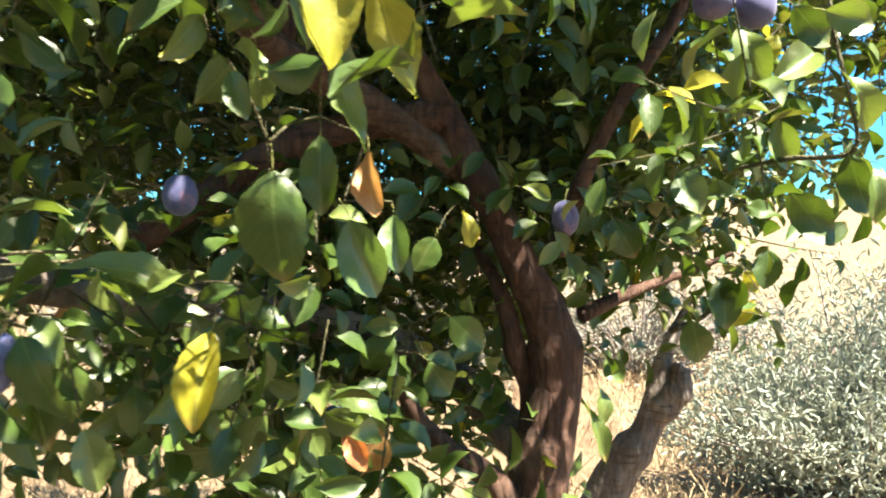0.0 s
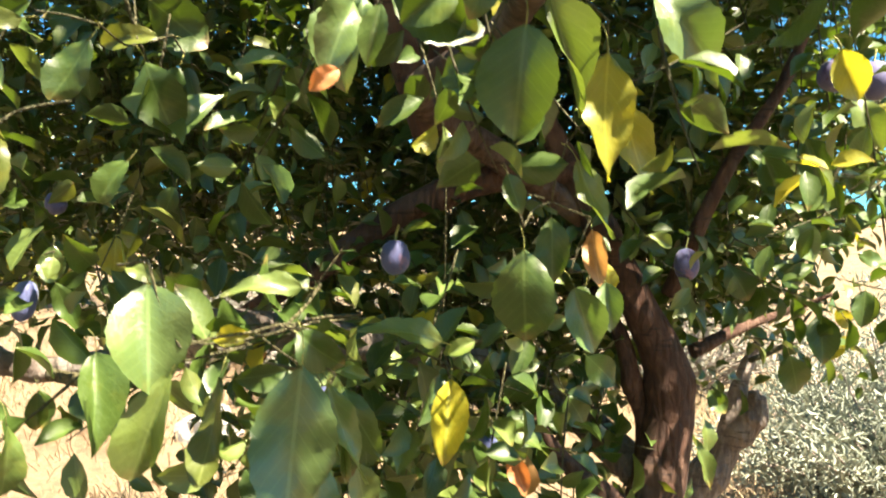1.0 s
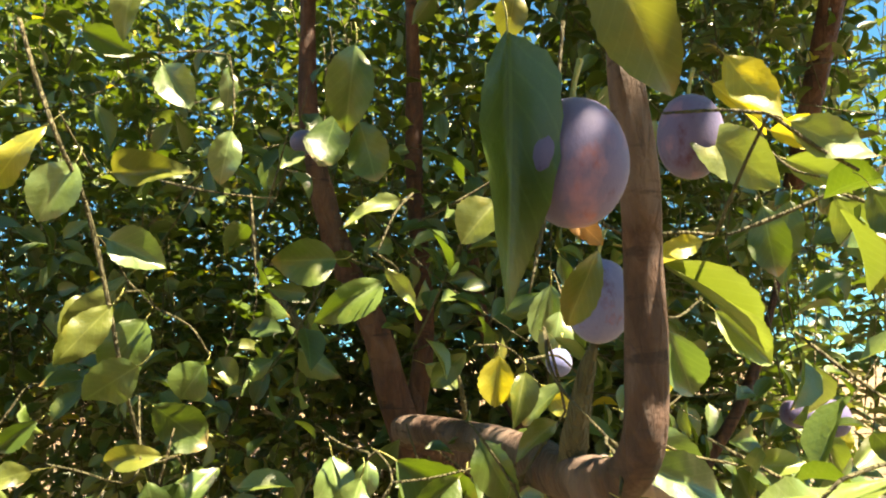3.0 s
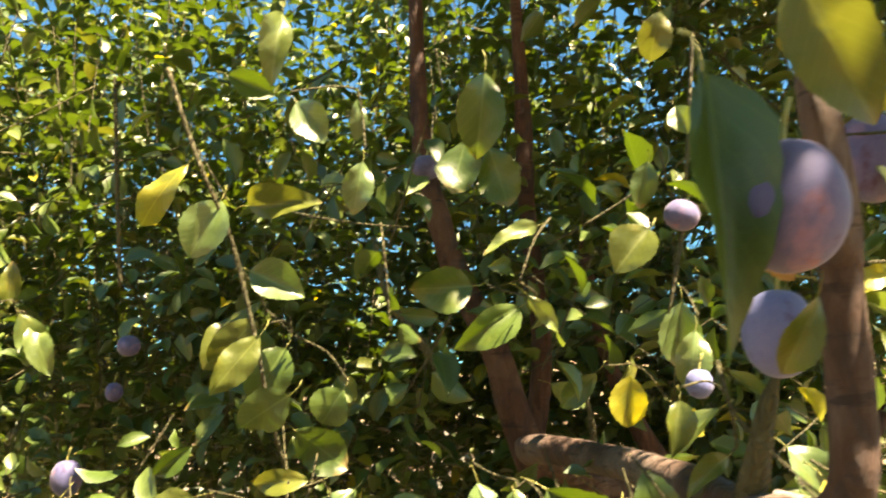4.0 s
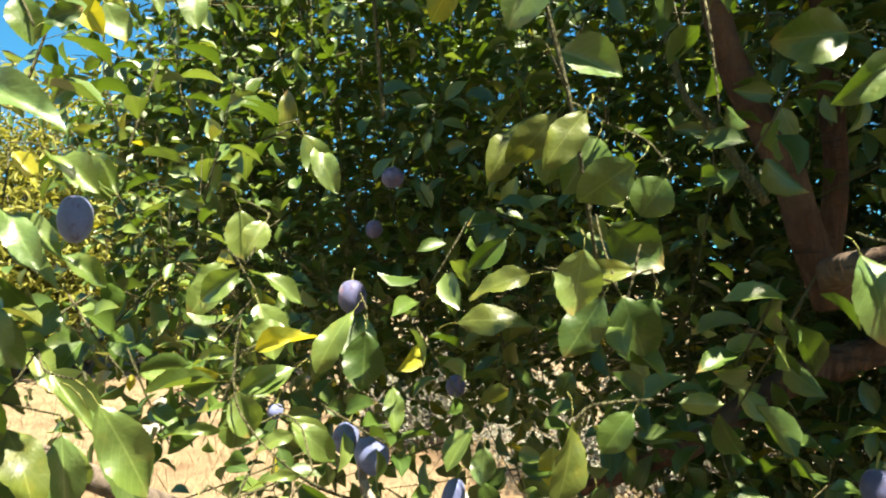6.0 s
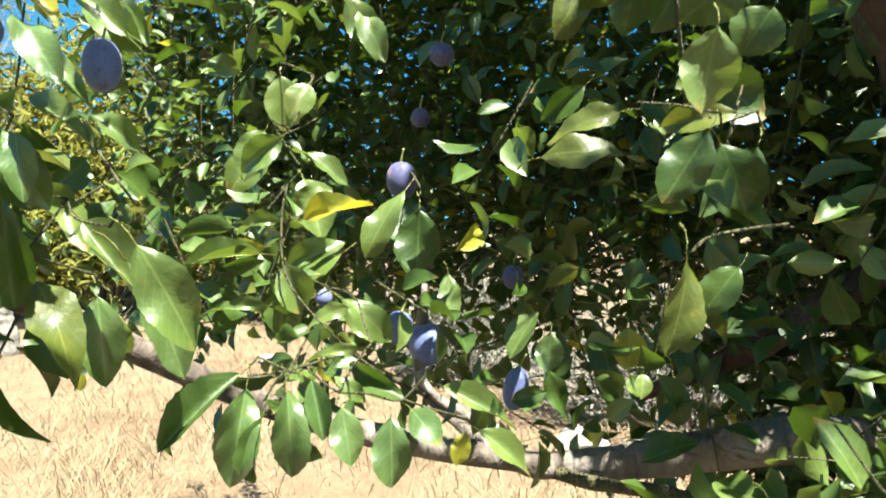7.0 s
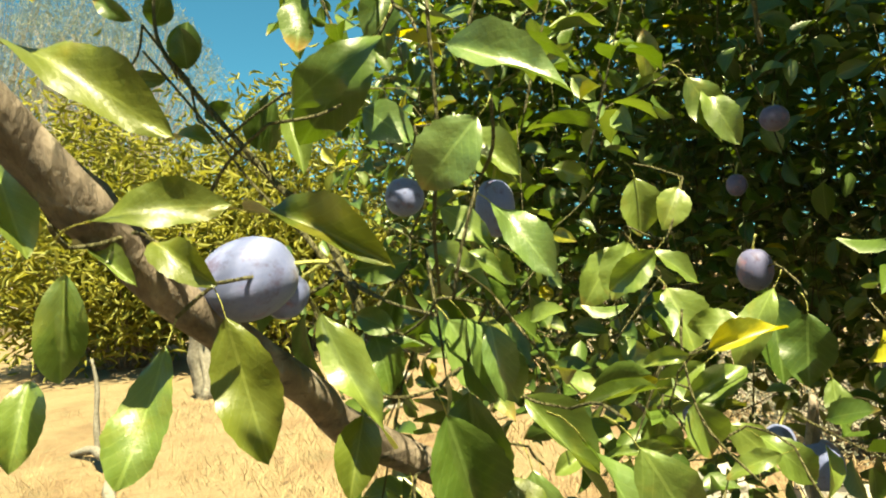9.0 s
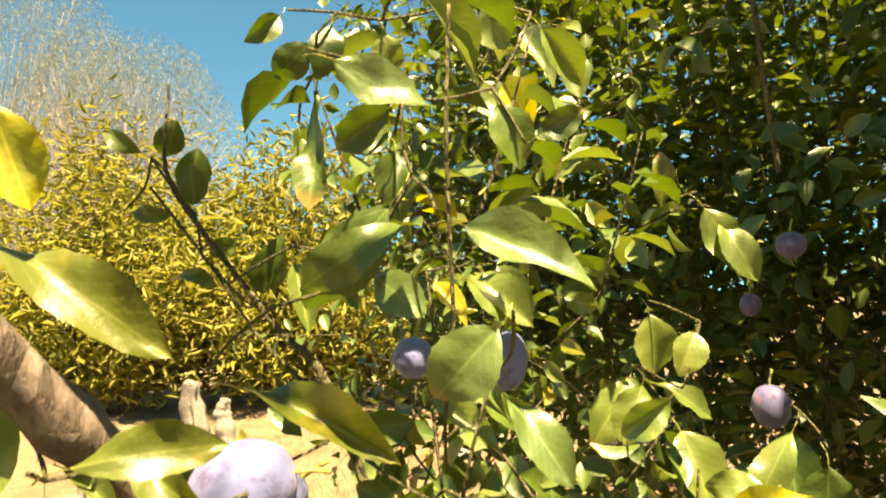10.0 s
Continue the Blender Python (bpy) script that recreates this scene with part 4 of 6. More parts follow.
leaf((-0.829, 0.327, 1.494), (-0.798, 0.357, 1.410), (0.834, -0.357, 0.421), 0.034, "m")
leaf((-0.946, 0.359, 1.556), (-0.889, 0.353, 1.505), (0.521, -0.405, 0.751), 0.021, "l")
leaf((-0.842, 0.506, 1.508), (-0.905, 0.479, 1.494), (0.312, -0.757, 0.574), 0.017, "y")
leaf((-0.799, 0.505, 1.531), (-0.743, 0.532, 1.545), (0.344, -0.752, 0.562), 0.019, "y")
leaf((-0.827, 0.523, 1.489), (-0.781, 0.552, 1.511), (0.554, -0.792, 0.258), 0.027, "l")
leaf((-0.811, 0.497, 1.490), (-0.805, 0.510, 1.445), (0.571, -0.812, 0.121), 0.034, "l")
leaf((-0.744, 0.650, 1.548), (-0.751, 0.657, 1.481), (0.258, -0.901, -0.348), 0.049, "g")
leaf((-0.738, 0.719, 1.480), (-0.731, 0.707, 1.419), (0.640, -0.652, 0.407), 0.026, "l")
leaf((-0.774, 0.525, 1.549), (-0.816, 0.516, 1.549), (0.301, -0.939, 0.167), 0.026, "l")
leaf((-0.807, 0.477, 1.530), (-0.850, 0.471, 1.520), (0.148, -0.848, 0.509), 0.014, "l")
leaf((-0.803, 0.424, 1.391), (-0.812, 0.414, 1.313), (0.547, -0.783, 0.295), 0.035, "m")
leaf((-0.771, 0.433, 1.389), (-0.770, 0.439, 1.317), (0.545, -0.815, 0.200), 0.030, "m")
leaf((-0.806, 0.420, 1.404), (-0.841, 0.368, 1.354), (0.021, -1.000, 0.002), 0.027, "g")
leaf((-0.788, 0.423, 1.370), (-0.801, 0.428, 1.316), (-0.082, -0.966, -0.246), 0.021, "g")
leaf((-0.768, 0.465, 1.394), (-0.756, 0.463, 1.345), (0.487, -0.794, 0.364), 0.021, "m")
leaf((-0.744, 0.472, 1.372), (-0.731, 0.463, 1.327), (0.417, -0.771, 0.481), 0.028, "m")
leaf((-0.705, 0.483, 1.363), (-0.704, 0.482, 1.304), (0.415, -0.866, 0.279), 0.033, "m")
leaf((-0.692, 0.493, 1.370), (-0.664, 0.486, 1.344), (0.211, -0.803, 0.557), 0.026, "m")
leaf((-0.656, 0.531, 1.344), (-0.665, 0.526, 1.316), (0.290, -0.888, 0.357), 0.017, "y")
leaf((-0.642, 0.524, 1.349), (-0.601, 0.545, 1.308), (0.635, -0.547, 0.545), 0.024, "l")
leaf((-0.685, 0.554, 1.380), (-0.621, 0.575, 1.342), (0.505, -0.578, 0.641), 0.023, "l")
leaf((-0.772, 0.532, 1.458), (-0.735, 0.560, 1.417), (0.571, -0.797, 0.195), 0.029, "l")
leaf((-0.832, 0.497, 1.455), (-0.892, 0.471, 1.449), (0.317, -0.700, 0.640), 0.012, "l")
leaf((-0.775, 0.516, 1.390), (-0.749, 0.528, 1.366), (0.520, -0.789, 0.326), 0.016, "l")
leaf((-0.774, 0.544, 1.398), (-0.719, 0.541, 1.367), (0.206, -0.976, 0.071), 0.023, "g")
leaf((-0.420, 0.679, 1.580), (-0.465, 0.640, 1.531), (0.351, -0.762, 0.545), 0.032, "m")
leaf((-0.494, 1.179, 1.708), (-0.541, 1.156, 1.671), (0.418, -0.844, 0.334), 0.047, "m")
leaf((-0.457, 0.465, 1.575), (-0.489, 0.468, 1.527), (-0.081, -0.968, -0.239), 0.035, "g")
leaf((-0.613, 0.685, 1.417), (-0.617, 0.687, 1.376), (0.229, -0.950, 0.214), 0.030, "m")
leaf((-0.578, 0.776, 1.418), (-0.565, 0.786, 1.363), (0.086, -0.948, -0.308), 0.039, "g")
leaf((-0.843, 0.538, 1.614), (-0.884, 0.528, 1.581), (0.486, -0.873, 0.029), 0.030, "l")
leaf((-0.495, 0.726, 1.370), (-0.492, 0.733, 1.315), (-0.050, -0.963, -0.264), 0.035, "g")
leaf((-0.414, 0.819, 1.285), (-0.443, 0.796, 1.269), (0.071, -0.618, 0.783), 0.017, "b")
leaf((-0.882, 0.265, 1.573), (-0.864, 0.283, 1.523), (0.677, -0.694, 0.245), 0.035, "m")
leaf((-0.868, 0.235, 1.524), (-0.863, 0.254, 1.462), (0.707, -0.582, -0.401), 0.042, "g")
leaf((-0.900, 0.240, 1.478), (-0.902, 0.218, 1.434), (0.741, -0.516, 0.429), 0.021, "l")
leaf((-0.894, 0.237, 1.459), (-0.892, 0.230, 1.407), (0.357, -0.925, 0.128), 0.018, "o")
leaf((-0.880, 0.300, 1.482), (-0.828, 0.289, 1.417), (0.713, -0.317, 0.626), 0.032, "o")
leaf((-0.933, 0.343, 1.653), (-0.894, 0.360, 1.614), (0.605, -0.574, 0.553), 0.023, "l")
leaf((-0.965, 0.366, 1.627), (-0.908, 0.369, 1.588), (0.431, -0.592, 0.681), 0.020, "l")
leaf((-0.953, 0.429, 1.722), (-0.917, 0.435, 1.680), (0.534, -0.657, 0.532), 0.023, "l")
leaf((-0.952, 0.355, 1.709), (-0.925, 0.356, 1.675), (0.593, -0.518, 0.616), 0.017, "y")
leaf((-0.816, 0.658, 1.777), (-0.785, 0.655, 1.716), (0.207, -0.914, 0.349), 0.032, "l")
leaf((-0.957, 0.059, 1.707), (-0.895, 0.095, 1.663), (0.653, -0.634, 0.414), 0.025, "o")
leaf((-0.907, 0.065, 1.624), (-0.870, 0.101, 1.630), (0.622, -0.704, 0.344), 0.019, "o")
leaf((-0.937, 0.073, 1.606), (-0.948, 0.075, 1.562), (0.856, -0.513, 0.066), 0.020, "l")
leaf((-0.966, 0.061, 1.655), (-0.945, 0.062, 1.614), (0.693, -0.479, 0.539), 0.022, "l")
leaf((-1.018, 0.098, 1.561), (-1.013, 0.084, 1.520), (0.812, -0.396, 0.429), 0.022, "l")
leaf((-0.918, 0.104, 1.573), (-0.918, 0.081, 1.520), (0.567, -0.656, 0.498), 0.024, "l")
leaf((-0.904, 0.124, 1.584), (-0.896, 0.136, 1.521), (0.776, -0.631, -0.014), 0.029, "o")
leaf((-0.912, 0.189, 1.583), (-0.879, 0.198, 1.512), (0.776, -0.348, 0.526), 0.021, "l")
leaf((-0.956, 0.182, 1.645), (-0.876, 0.207, 1.612), (0.443, -0.739, 0.507), 0.022, "o")
leaf((-0.949, 0.083, 1.621), (-0.923, 0.095, 1.604), (0.562, -0.456, 0.690), 0.009, "l")
leaf((-0.923, 0.103, 1.619), (-0.896, 0.111, 1.599), (0.461, -0.844, 0.274), 0.017, "o")
leaf((-1.133, 0.280, 1.788), (-1.120, 0.280, 1.824), (0.727, -0.533, -0.433), 0.027, "g")
leaf((-1.038, 0.270, 1.702), (-1.021, 0.267, 1.739), (0.295, -0.880, -0.372), 0.017, "g")
leaf((-0.986, 0.250, 1.717), (-0.974, 0.250, 1.673), (0.698, -0.594, 0.400), 0.019, "l")
leaf((-1.007, 0.278, 1.810), (-1.006, 0.287, 1.766), (0.741, -0.647, 0.181), 0.019, "l")
leaf((-0.916, 0.181, 1.690), (-0.861, 0.188, 1.716), (0.066, -0.957, -0.281), 0.024, "g")
leaf((-0.919, 0.245, 1.703), (-0.890, 0.250, 1.679), (0.296, -0.901, 0.318), 0.026, "m")
leaf((-0.815, 0.200, 1.667), (-0.845, 0.193, 1.637), (0.530, -0.847, 0.041), 0.031, "m")
leaf((-0.947, 0.441, 1.727), (-0.917, 0.440, 1.684), (0.300, -0.868, 0.396), 0.024, "l")
leaf((-0.852, 0.237, 1.723), (-0.787, 0.248, 1.687), (0.367, -0.787, 0.496), 0.027, "m")
leaf((-0.870, 0.551, 1.625), (-0.884, 0.533, 1.575), (0.434, -0.798, 0.418), 0.038, "l")
leaf((-0.862, 0.253, 1.573), (-0.847, 0.282, 1.522), (0.668, -0.741, 0.067), 0.027, "m")
leaf((-0.838, 0.248, 1.635), (-0.805, 0.251, 1.594), (0.479, -0.719, 0.503), 0.022, "m")
leaf((-0.877, 0.273, 1.530), (-0.884, 0.287, 1.460), (0.473, -0.784, -0.403), 0.043, "g")
leaf((-0.899, 0.204, 1.529), (-0.897, 0.187, 1.490), (0.650, -0.681, 0.337), 0.023, "o")
leaf((-0.872, 0.331, 1.520), (-0.826, 0.345, 1.453), (0.678, -0.491, 0.547), 0.023, "l")
leaf((-0.941, 0.050, 1.755), (-0.942, 0.066, 1.717), (0.879, -0.467, 0.090), 0.024, "y")
leaf((-0.892, 0.183, 1.803), (-0.857, 0.219, 1.778), (0.694, -0.687, 0.216), 0.024, "m")
leaf((-0.967, 0.252, 1.825), (-0.967, 0.248, 1.748), (0.129, -0.953, -0.273), 0.021, "g")
leaf((-0.898, 0.237, 1.795), (-0.921, 0.219, 1.771), (0.663, -0.622, -0.417), 0.027, "g")
leaf((-0.913, 0.261, 1.778), (-0.909, 0.258, 1.736), (0.505, -0.798, -0.330), 0.026, "g")
leaf((-0.943, 0.379, 1.714), (-0.890, 0.390, 1.680), (0.452, -0.670, 0.588), 0.027, "l")
leaf((-0.887, 0.351, 1.841), (-0.874, 0.369, 1.811), (0.498, -0.867, -0.012), 0.024, "y")
leaf((-0.827, 0.290, 1.842), (-0.814, 0.316, 1.811), (0.508, -0.844, -0.172), 0.020, "l")
leaf((-0.980, 0.232, 1.873), (-0.993, 0.215, 1.853), (0.839, -0.367, -0.402), 0.016, "g")
leaf((-0.961, 0.238, 1.851), (-0.986, 0.233, 1.832), (0.511, -0.689, -0.515), 0.023, "g")
leaf((-0.953, 0.252, 1.867), (-0.957, 0.241, 1.831), (0.745, -0.566, -0.352), 0.023, "g")
leaf((-0.898, 0.235, 1.739), (-0.954, 0.224, 1.681), (0.461, -0.780, -0.423), 0.035, "g")
leaf((-1.063, 0.303, 1.708), (-1.042, 0.293, 1.748), (0.366, -0.829, -0.423), 0.020, "g")
leaf((-1.086, 0.251, 1.769), (-1.078, 0.241, 1.796), (0.721, -0.520, -0.458), 0.021, "g")
leaf((-1.119, 0.248, 1.810), (-1.100, 0.245, 1.833), (0.598, -0.547, -0.585), 0.022, "g")
leaf((-1.113, 0.226, 1.807), (-1.131, 0.205, 1.822), (0.608, -0.684, -0.403), 0.014, "g")
leaf((-1.125, 0.228, 1.766), (-1.095, 0.237, 1.761), (0.198, -0.923, -0.330), 0.014, "g")
leaf((-1.086, 0.264, 1.735), (-1.070, 0.276, 1.744), (0.602, -0.680, -0.418), 0.016, "g")
leaf((-0.350, 0.329, 1.385), (-0.344, 0.317, 1.322), (0.419, -0.803, 0.423), 0.046, "m")
leaf((-0.334, 0.323, 1.333), (-0.359, 0.325, 1.269), (0.153, -0.961, 0.232), 0.029, "l")
leaf((-0.425, 0.415, 1.334), (-0.414, 0.389, 1.265), (0.655, -0.710, -0.260), 0.031, "g")
leaf((-0.335, 0.415, 1.316), (-0.341, 0.394, 1.244), (-0.192, -0.936, 0.293), 0.023, "o")
leaf((-0.258, 0.329, 1.337), (-0.267, 0.323, 1.246), (0.284, -0.911, 0.299), 0.050, "m")
leaf((-0.251, 0.370, 1.320), (-0.228, 0.364, 1.256), (0.589, -0.652, 0.477), 0.018, "l")
leaf((-0.297, 0.352, 1.354), (-0.322, 0.356, 1.350), (-0.052, -0.959, 0.280), 0.012, "y")
leaf((-0.266, 0.351, 1.353), (-0.238, 0.360, 1.330), (0.223, -0.927, -0.303), 0.026, "g")
leaf((-0.242, 0.358, 1.329), (-0.222, 0.355, 1.327), (0.022, -0.890, 0.455), 0.009, "l")
leaf((-0.154, 0.430, 1.340), (-0.174, 0.427, 1.331), (0.152, -0.913, 0.378), 0.012, "l")
leaf((-0.173, 0.542, 1.294), (-0.180, 0.517, 1.224), (0.129, -0.842, 0.523), 0.032, "y")
leaf((-0.214, 0.784, 1.168), (-0.257, 0.775, 1.164), (0.242, -0.852, 0.464), 0.026, "l")
leaf((-0.224, 0.777, 1.149), (-0.258, 0.783, 1.116), (-0.070, -0.954, 0.293), 0.023, "l")
leaf((-0.159, 0.781, 1.190), (-0.125, 0.783, 1.111), (0.185, -0.942, 0.279), 0.036, "l")
leaf((-0.118, 0.792, 1.202), (-0.058, 0.774, 1.171), (0.190, -0.646, 0.740), 0.025, "l")
leaf((-0.106, 0.787, 1.167), (-0.086, 0.781, 1.112), (-0.007, -0.995, 0.097), 0.026, "r")
leaf((-0.517, 0.496, 1.290), (-0.522, 0.504, 1.256), (0.451, -0.793, -0.409), 0.018, "g")
leaf((-0.507, 0.501, 1.403), (-0.508, 0.495, 1.385), (0.530, -0.736, 0.421), 0.014, "l")
leaf((-0.376, 0.355, 1.395), (-0.352, 0.349, 1.388), (-0.058, -0.898, 0.437), 0.011, "l")
leaf((-0.414, 0.298, 1.309), (-0.421, 0.307, 1.263), (0.872, -0.484, 0.074), 0.017, "l")
leaf((-0.250, 0.430, 1.304), (-0.224, 0.424, 1.256), (0.001, -0.980, -0.199), 0.028, "g")


# ---- the rest of the crown: leafy shoots ----
class Foliage:
    """Many small leaves gathered into one mesh."""

    def __init__(self, fold=0.35, curl=0.25, rows=4, cols=2, taper=0.88):
        v, f, uv = leaf_shape(rows, cols, fold, curl, 0.3, 0.02, taper, 0.0)
        self.v, self.f, self.uv = np.array(v), np.array(f), np.array(uv)
        self.mats, self.tones = [], []

    def add(self, base, along, up, size, width, tone=0):
        side = along.cross(up)
        if side.length < 1e-6:
            return
        side.normalize()
        up = side.cross(along).normalized()
        self.mats.append(np.array((side * width, along * size, up * size, base)))
        self.tones.append(tone)

    def build(self, name, mats):
        m = np.array(self.mats)
        verts = (np.einsum("vi,nij->nvj", self.v, m[:, :3]) + m[:, None, 3]).reshape(-1, 3)
        n = len(m)
        faces = (self.f[None] + (np.arange(n) * len(self.v))[:, None, None]).reshape(-1, 4)
        uvs = np.tile(self.uv, (n, 1))
        return mesh_of(name, verts.tolist(), faces.tolist(), mats, uvs, np.repeat(np.array(self.tones), len(self.f)))


def rand_dir(r, up=0.0):
    v = Vector((r.gauss(0, 1), r.gauss(0, 1), r.gauss(0, 1) + up))
    return v.normalized()


twig_verts, twig_faces = [], []


def add_twig(points, sides=4):
    first = len(twig_verts)
    v, f = tube(points, sides)
    twig_verts.extend(v)
    twig_faces.extend([tuple(first + i for i in face) for face in f])


def shoot(fol, r, base, way, length, leaves, size, stem_too=True):
    """A leafy shoot: a thin stem that bends up a little, with leaves set round it."""
    way = Vector(way).normalized()
    bend = Vector((r.uniform(-0.3, 0.3), r.uniform(-0.3, 0.3), 0.25))
    rows = []
    for i in range(6):
        s = i / 5
        p = Vector(base) + way * length * s + bend * length * 0.3 * s * s
        rows.append((p.x, p.y, p.z, 0.0018 * (1 - 0.7 * s) * (0.4 if i == 0 else 1.0)))
    if stem_too:
        add_twig(np.array(rows))
    turn = r.uniform(0, 6.28)
    for k in range(leaves):
        s = (k + 0.6) / leaves
        i = min(4, int(s * 5))
        p = Vector(rows[i][:3]).lerp(Vector(rows[i + 1][:3]), s * 5 - i)
        stem = (Vector(rows[i + 1][:3]) - Vector(rows[i][:3])).normalized()
        turn += 2.4 + r.uniform(-0.4, 0.4)
        out = stem.orthogonal()
        out.rotate(Matrix.Rotation(turn, 3, stem).to_quaternion())
        along = (out + stem * r.uniform(-0.1, 0.7) + Vector((0, 0, r.uniform(-0.75, 0.1)))).normalized()
        up = (stem * 0.6 + Vector((0.1, -0.15, 0.8)) + rand_dir(r) * 0.55).normalized()
        grown = size * r.uniform(0.65, 1.15)
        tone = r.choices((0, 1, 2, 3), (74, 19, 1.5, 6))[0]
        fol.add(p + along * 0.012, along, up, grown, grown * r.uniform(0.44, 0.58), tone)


def join_stalks(reach):
    """Thin twigs from stalk to neighbouring stalk, so that the leaves hang together in sprays."""
    r = random.Random(21)
    places = np.array([tuple(p) for p in stalk_ends])
    joined, free = [0], list(range(1, len(places)))
    while free:
        gaps = np.linalg.norm(places[free][:, None] - places[joined][None], axis=2)
        i, k = np.unravel_index(np.argmin(gaps), gaps.shape)
        a, b = places[joined[k]], places[free[i]]
        if gaps[i, k] < reach:
            mid = (a + b) / 2 + np.array([r.gauss(0, 0.1), r.gauss(0, 0.1), r.gauss(0, 0.1)]) * gaps[i, k] * 0.5
            add_twig(spline([(*a, 0.0010), (*mid, 0.0010), (*b, 0.0009)], 4), 5)
        joined.append(free.pop(i))


join_stalks(0.075)


def clear_of_path(p, least):
    return all((p - Vector(row[1])).length > least for row in ROWS)


def open_view(x, y, z):
    """Where the crown leaves gaps: past its flanks, under its skirt and round the trunks."""
    left, right = -(x + 0.66) / (y + 0.08), x / y
    if left > 0.80 or right > 0.75 or (right > 0.30 and z < 1.36) or (right > 0.45 and z < 1.46 + 0.06 * y):
        return True
    if 0.15 < right < 0.4 and z < 1.2:
        return True
    if y < 1.18 and -0.12 < x < 0.34 and z < 1.62:
        return True
    if y < 1.08 and -0.5 < x <= -0.12 and 1.22 < z < 1.62:
        return True
    skirt = 1.27 + 0.14 * max(0.0, -x - 0.35)
    if -0.3 < x < 0.2:
        skirt -= 0.3
    elif -0.72 < x < -0.45:
        skirt = 1.36
    return z < skirt


crown = Foliage()


def fill(number, low, high, least, upright, size, near=False):
    """Shoots spread through a box of the crown, in loose clumps."""
    n = 0
    while n < number:
        x, y, z = (rng.uniform(a, b) for a, b in zip(low, high))
        if (not near and open_view(x, y, z)) or noise.noise((x * 3.1, y * 3.1, z * 3.1)) < rng.uniform(-0.7, 0.1):
            continue
        if not clear_of_path(Vector((x, y, z)), least):
            continue
        n += 1
        if rng.random() < upright:
            way = Vector((rng.uniform(-0.3, 0.3), rng.uniform(-0.3, 0.2), 1))
        else:
            way = Vector((rng.uniform(-1, 1), rng.uniform(-1, 0.4), rng.uniform(-0.6, 0.4)))
        shoot(crown, rng, (x, y, z), way, rng.uniform(0.2, 0.4), rng.randint(11, 17), size * rng.uniform(0.85, 1.15))


fill(1950, (-1.9, 1.05, 0.95), (0.85, 2.3, 2.75), 1.05, 0.65, 0.051)
fill(520, (-1.5, 1.1, 1.2), (0.4, 2.3, 1.85), 1.0, 0.5, 0.05)
fill(170, (-1.3, 0.78, 1.2), (0.5, 1.1, 2.3), 0.85, 0.5, 0.047)
fill(50, (-0.36, 0.86, 0.98), (0.12, 1.15, 1.4), 0.85, 0.15, 0.056)
fill(35, (-0.48, 1.0, 1.12), (-0.1, 1.4, 1.36), 0.85, 0.2, 0.052, near=True)
fill(650, (-2.3, 1.8, 1.35), (1.1, 2.8, 2.5), 1.05, 0.5, 0.052)
fill(60, (0.15, 1.1, 1.2), (0.6, 1.5, 1.75), 0.85, 0.4, 0.056)
fill(150, (0.45, 0.95, 1.4), (1.5, 2.1, 2.9), 0.85, 0.5, 0.047)


def bough(number, xs, ys, zs, gap):
    """A high bough, kept out of view over the path towards the sun; added so that its leaves shade what lies at about
    1.7 m below it.
    """
    n = 0
    while n < number:
        z = rng.uniform(*zs)
        x = rng.uniform(*xs) + (z - 1.7) * SUN.x / SUN.z
        y = rng.uniform(*ys) + (z - 1.7) * SUN.y / SUN.z
        if z < 2.02 + 0.66 * max(y, 0.1) or noise.noise((x * 2.5, y * 2.5, z * 2.5)) < rng.uniform(-0.5, gap):
            continue
        n += 1
        shoot(crown, rng, (x, y, z), rand_dir(rng, 0.5), rng.uniform(0.25, 0.4), rng.randint(11, 16), rng.uniform(0.05, 0.064))


bough(75, (-0.75, 0.1), (0.8, 1.5), (2.2, 3.1), 0.2)
bough(15, (-0.2, 0.05), (0.45, 0.95), (2.2, 2.9), 0.1)
bough(19, (-0.75, -0.25), (0.5, 0.88), (2.2, 2.8), 0.1)
bough(14, (-0.45, -0.15), (0.35, 0.75), (2.15, 2.8), 0.0)
bough(10, (-0.8, -0.1), (-0.1, 0.5), (2.15, 2.75), 0.0)
bough(70, (-1.05, 0.5), (1.15, 2.3), (2.6, 3.4), 0.1)
bough(40, (-1.0, -0.2), (0.85, 1.2), (2.4, 3.0), 0.0)
bough(26, (0.18, 0.42), (0.78, 1.06), (2.3, 3.0), -0.1)
bough(13, (0.0, 0.3), (0.85, 1.2), (2.3, 3.0), 0.1)
bough(60, (-1.15, 0.35), (0.0, 0.75), (2.2, 2.8), 0.0)
bough(50, (-0.42, 0.1), (0.6, 1.05), (2.4, 3.0), -0.2)
bough(40, (-0.85, -0.2), (0.8, 1.2), (2.4, 3.0), -0.1)
bough(60, (-1.0, 0.5), (0.7, 1.5), (2.4, 3.2), 0.1)
bough(40, (-0.1, 0.35), (0.85, 1.3), (2.4, 3.2), -0.2)
bough(190, (-2.2, 2.2), (-1.3, 0.0), (2.5, 3.3), 0.2)
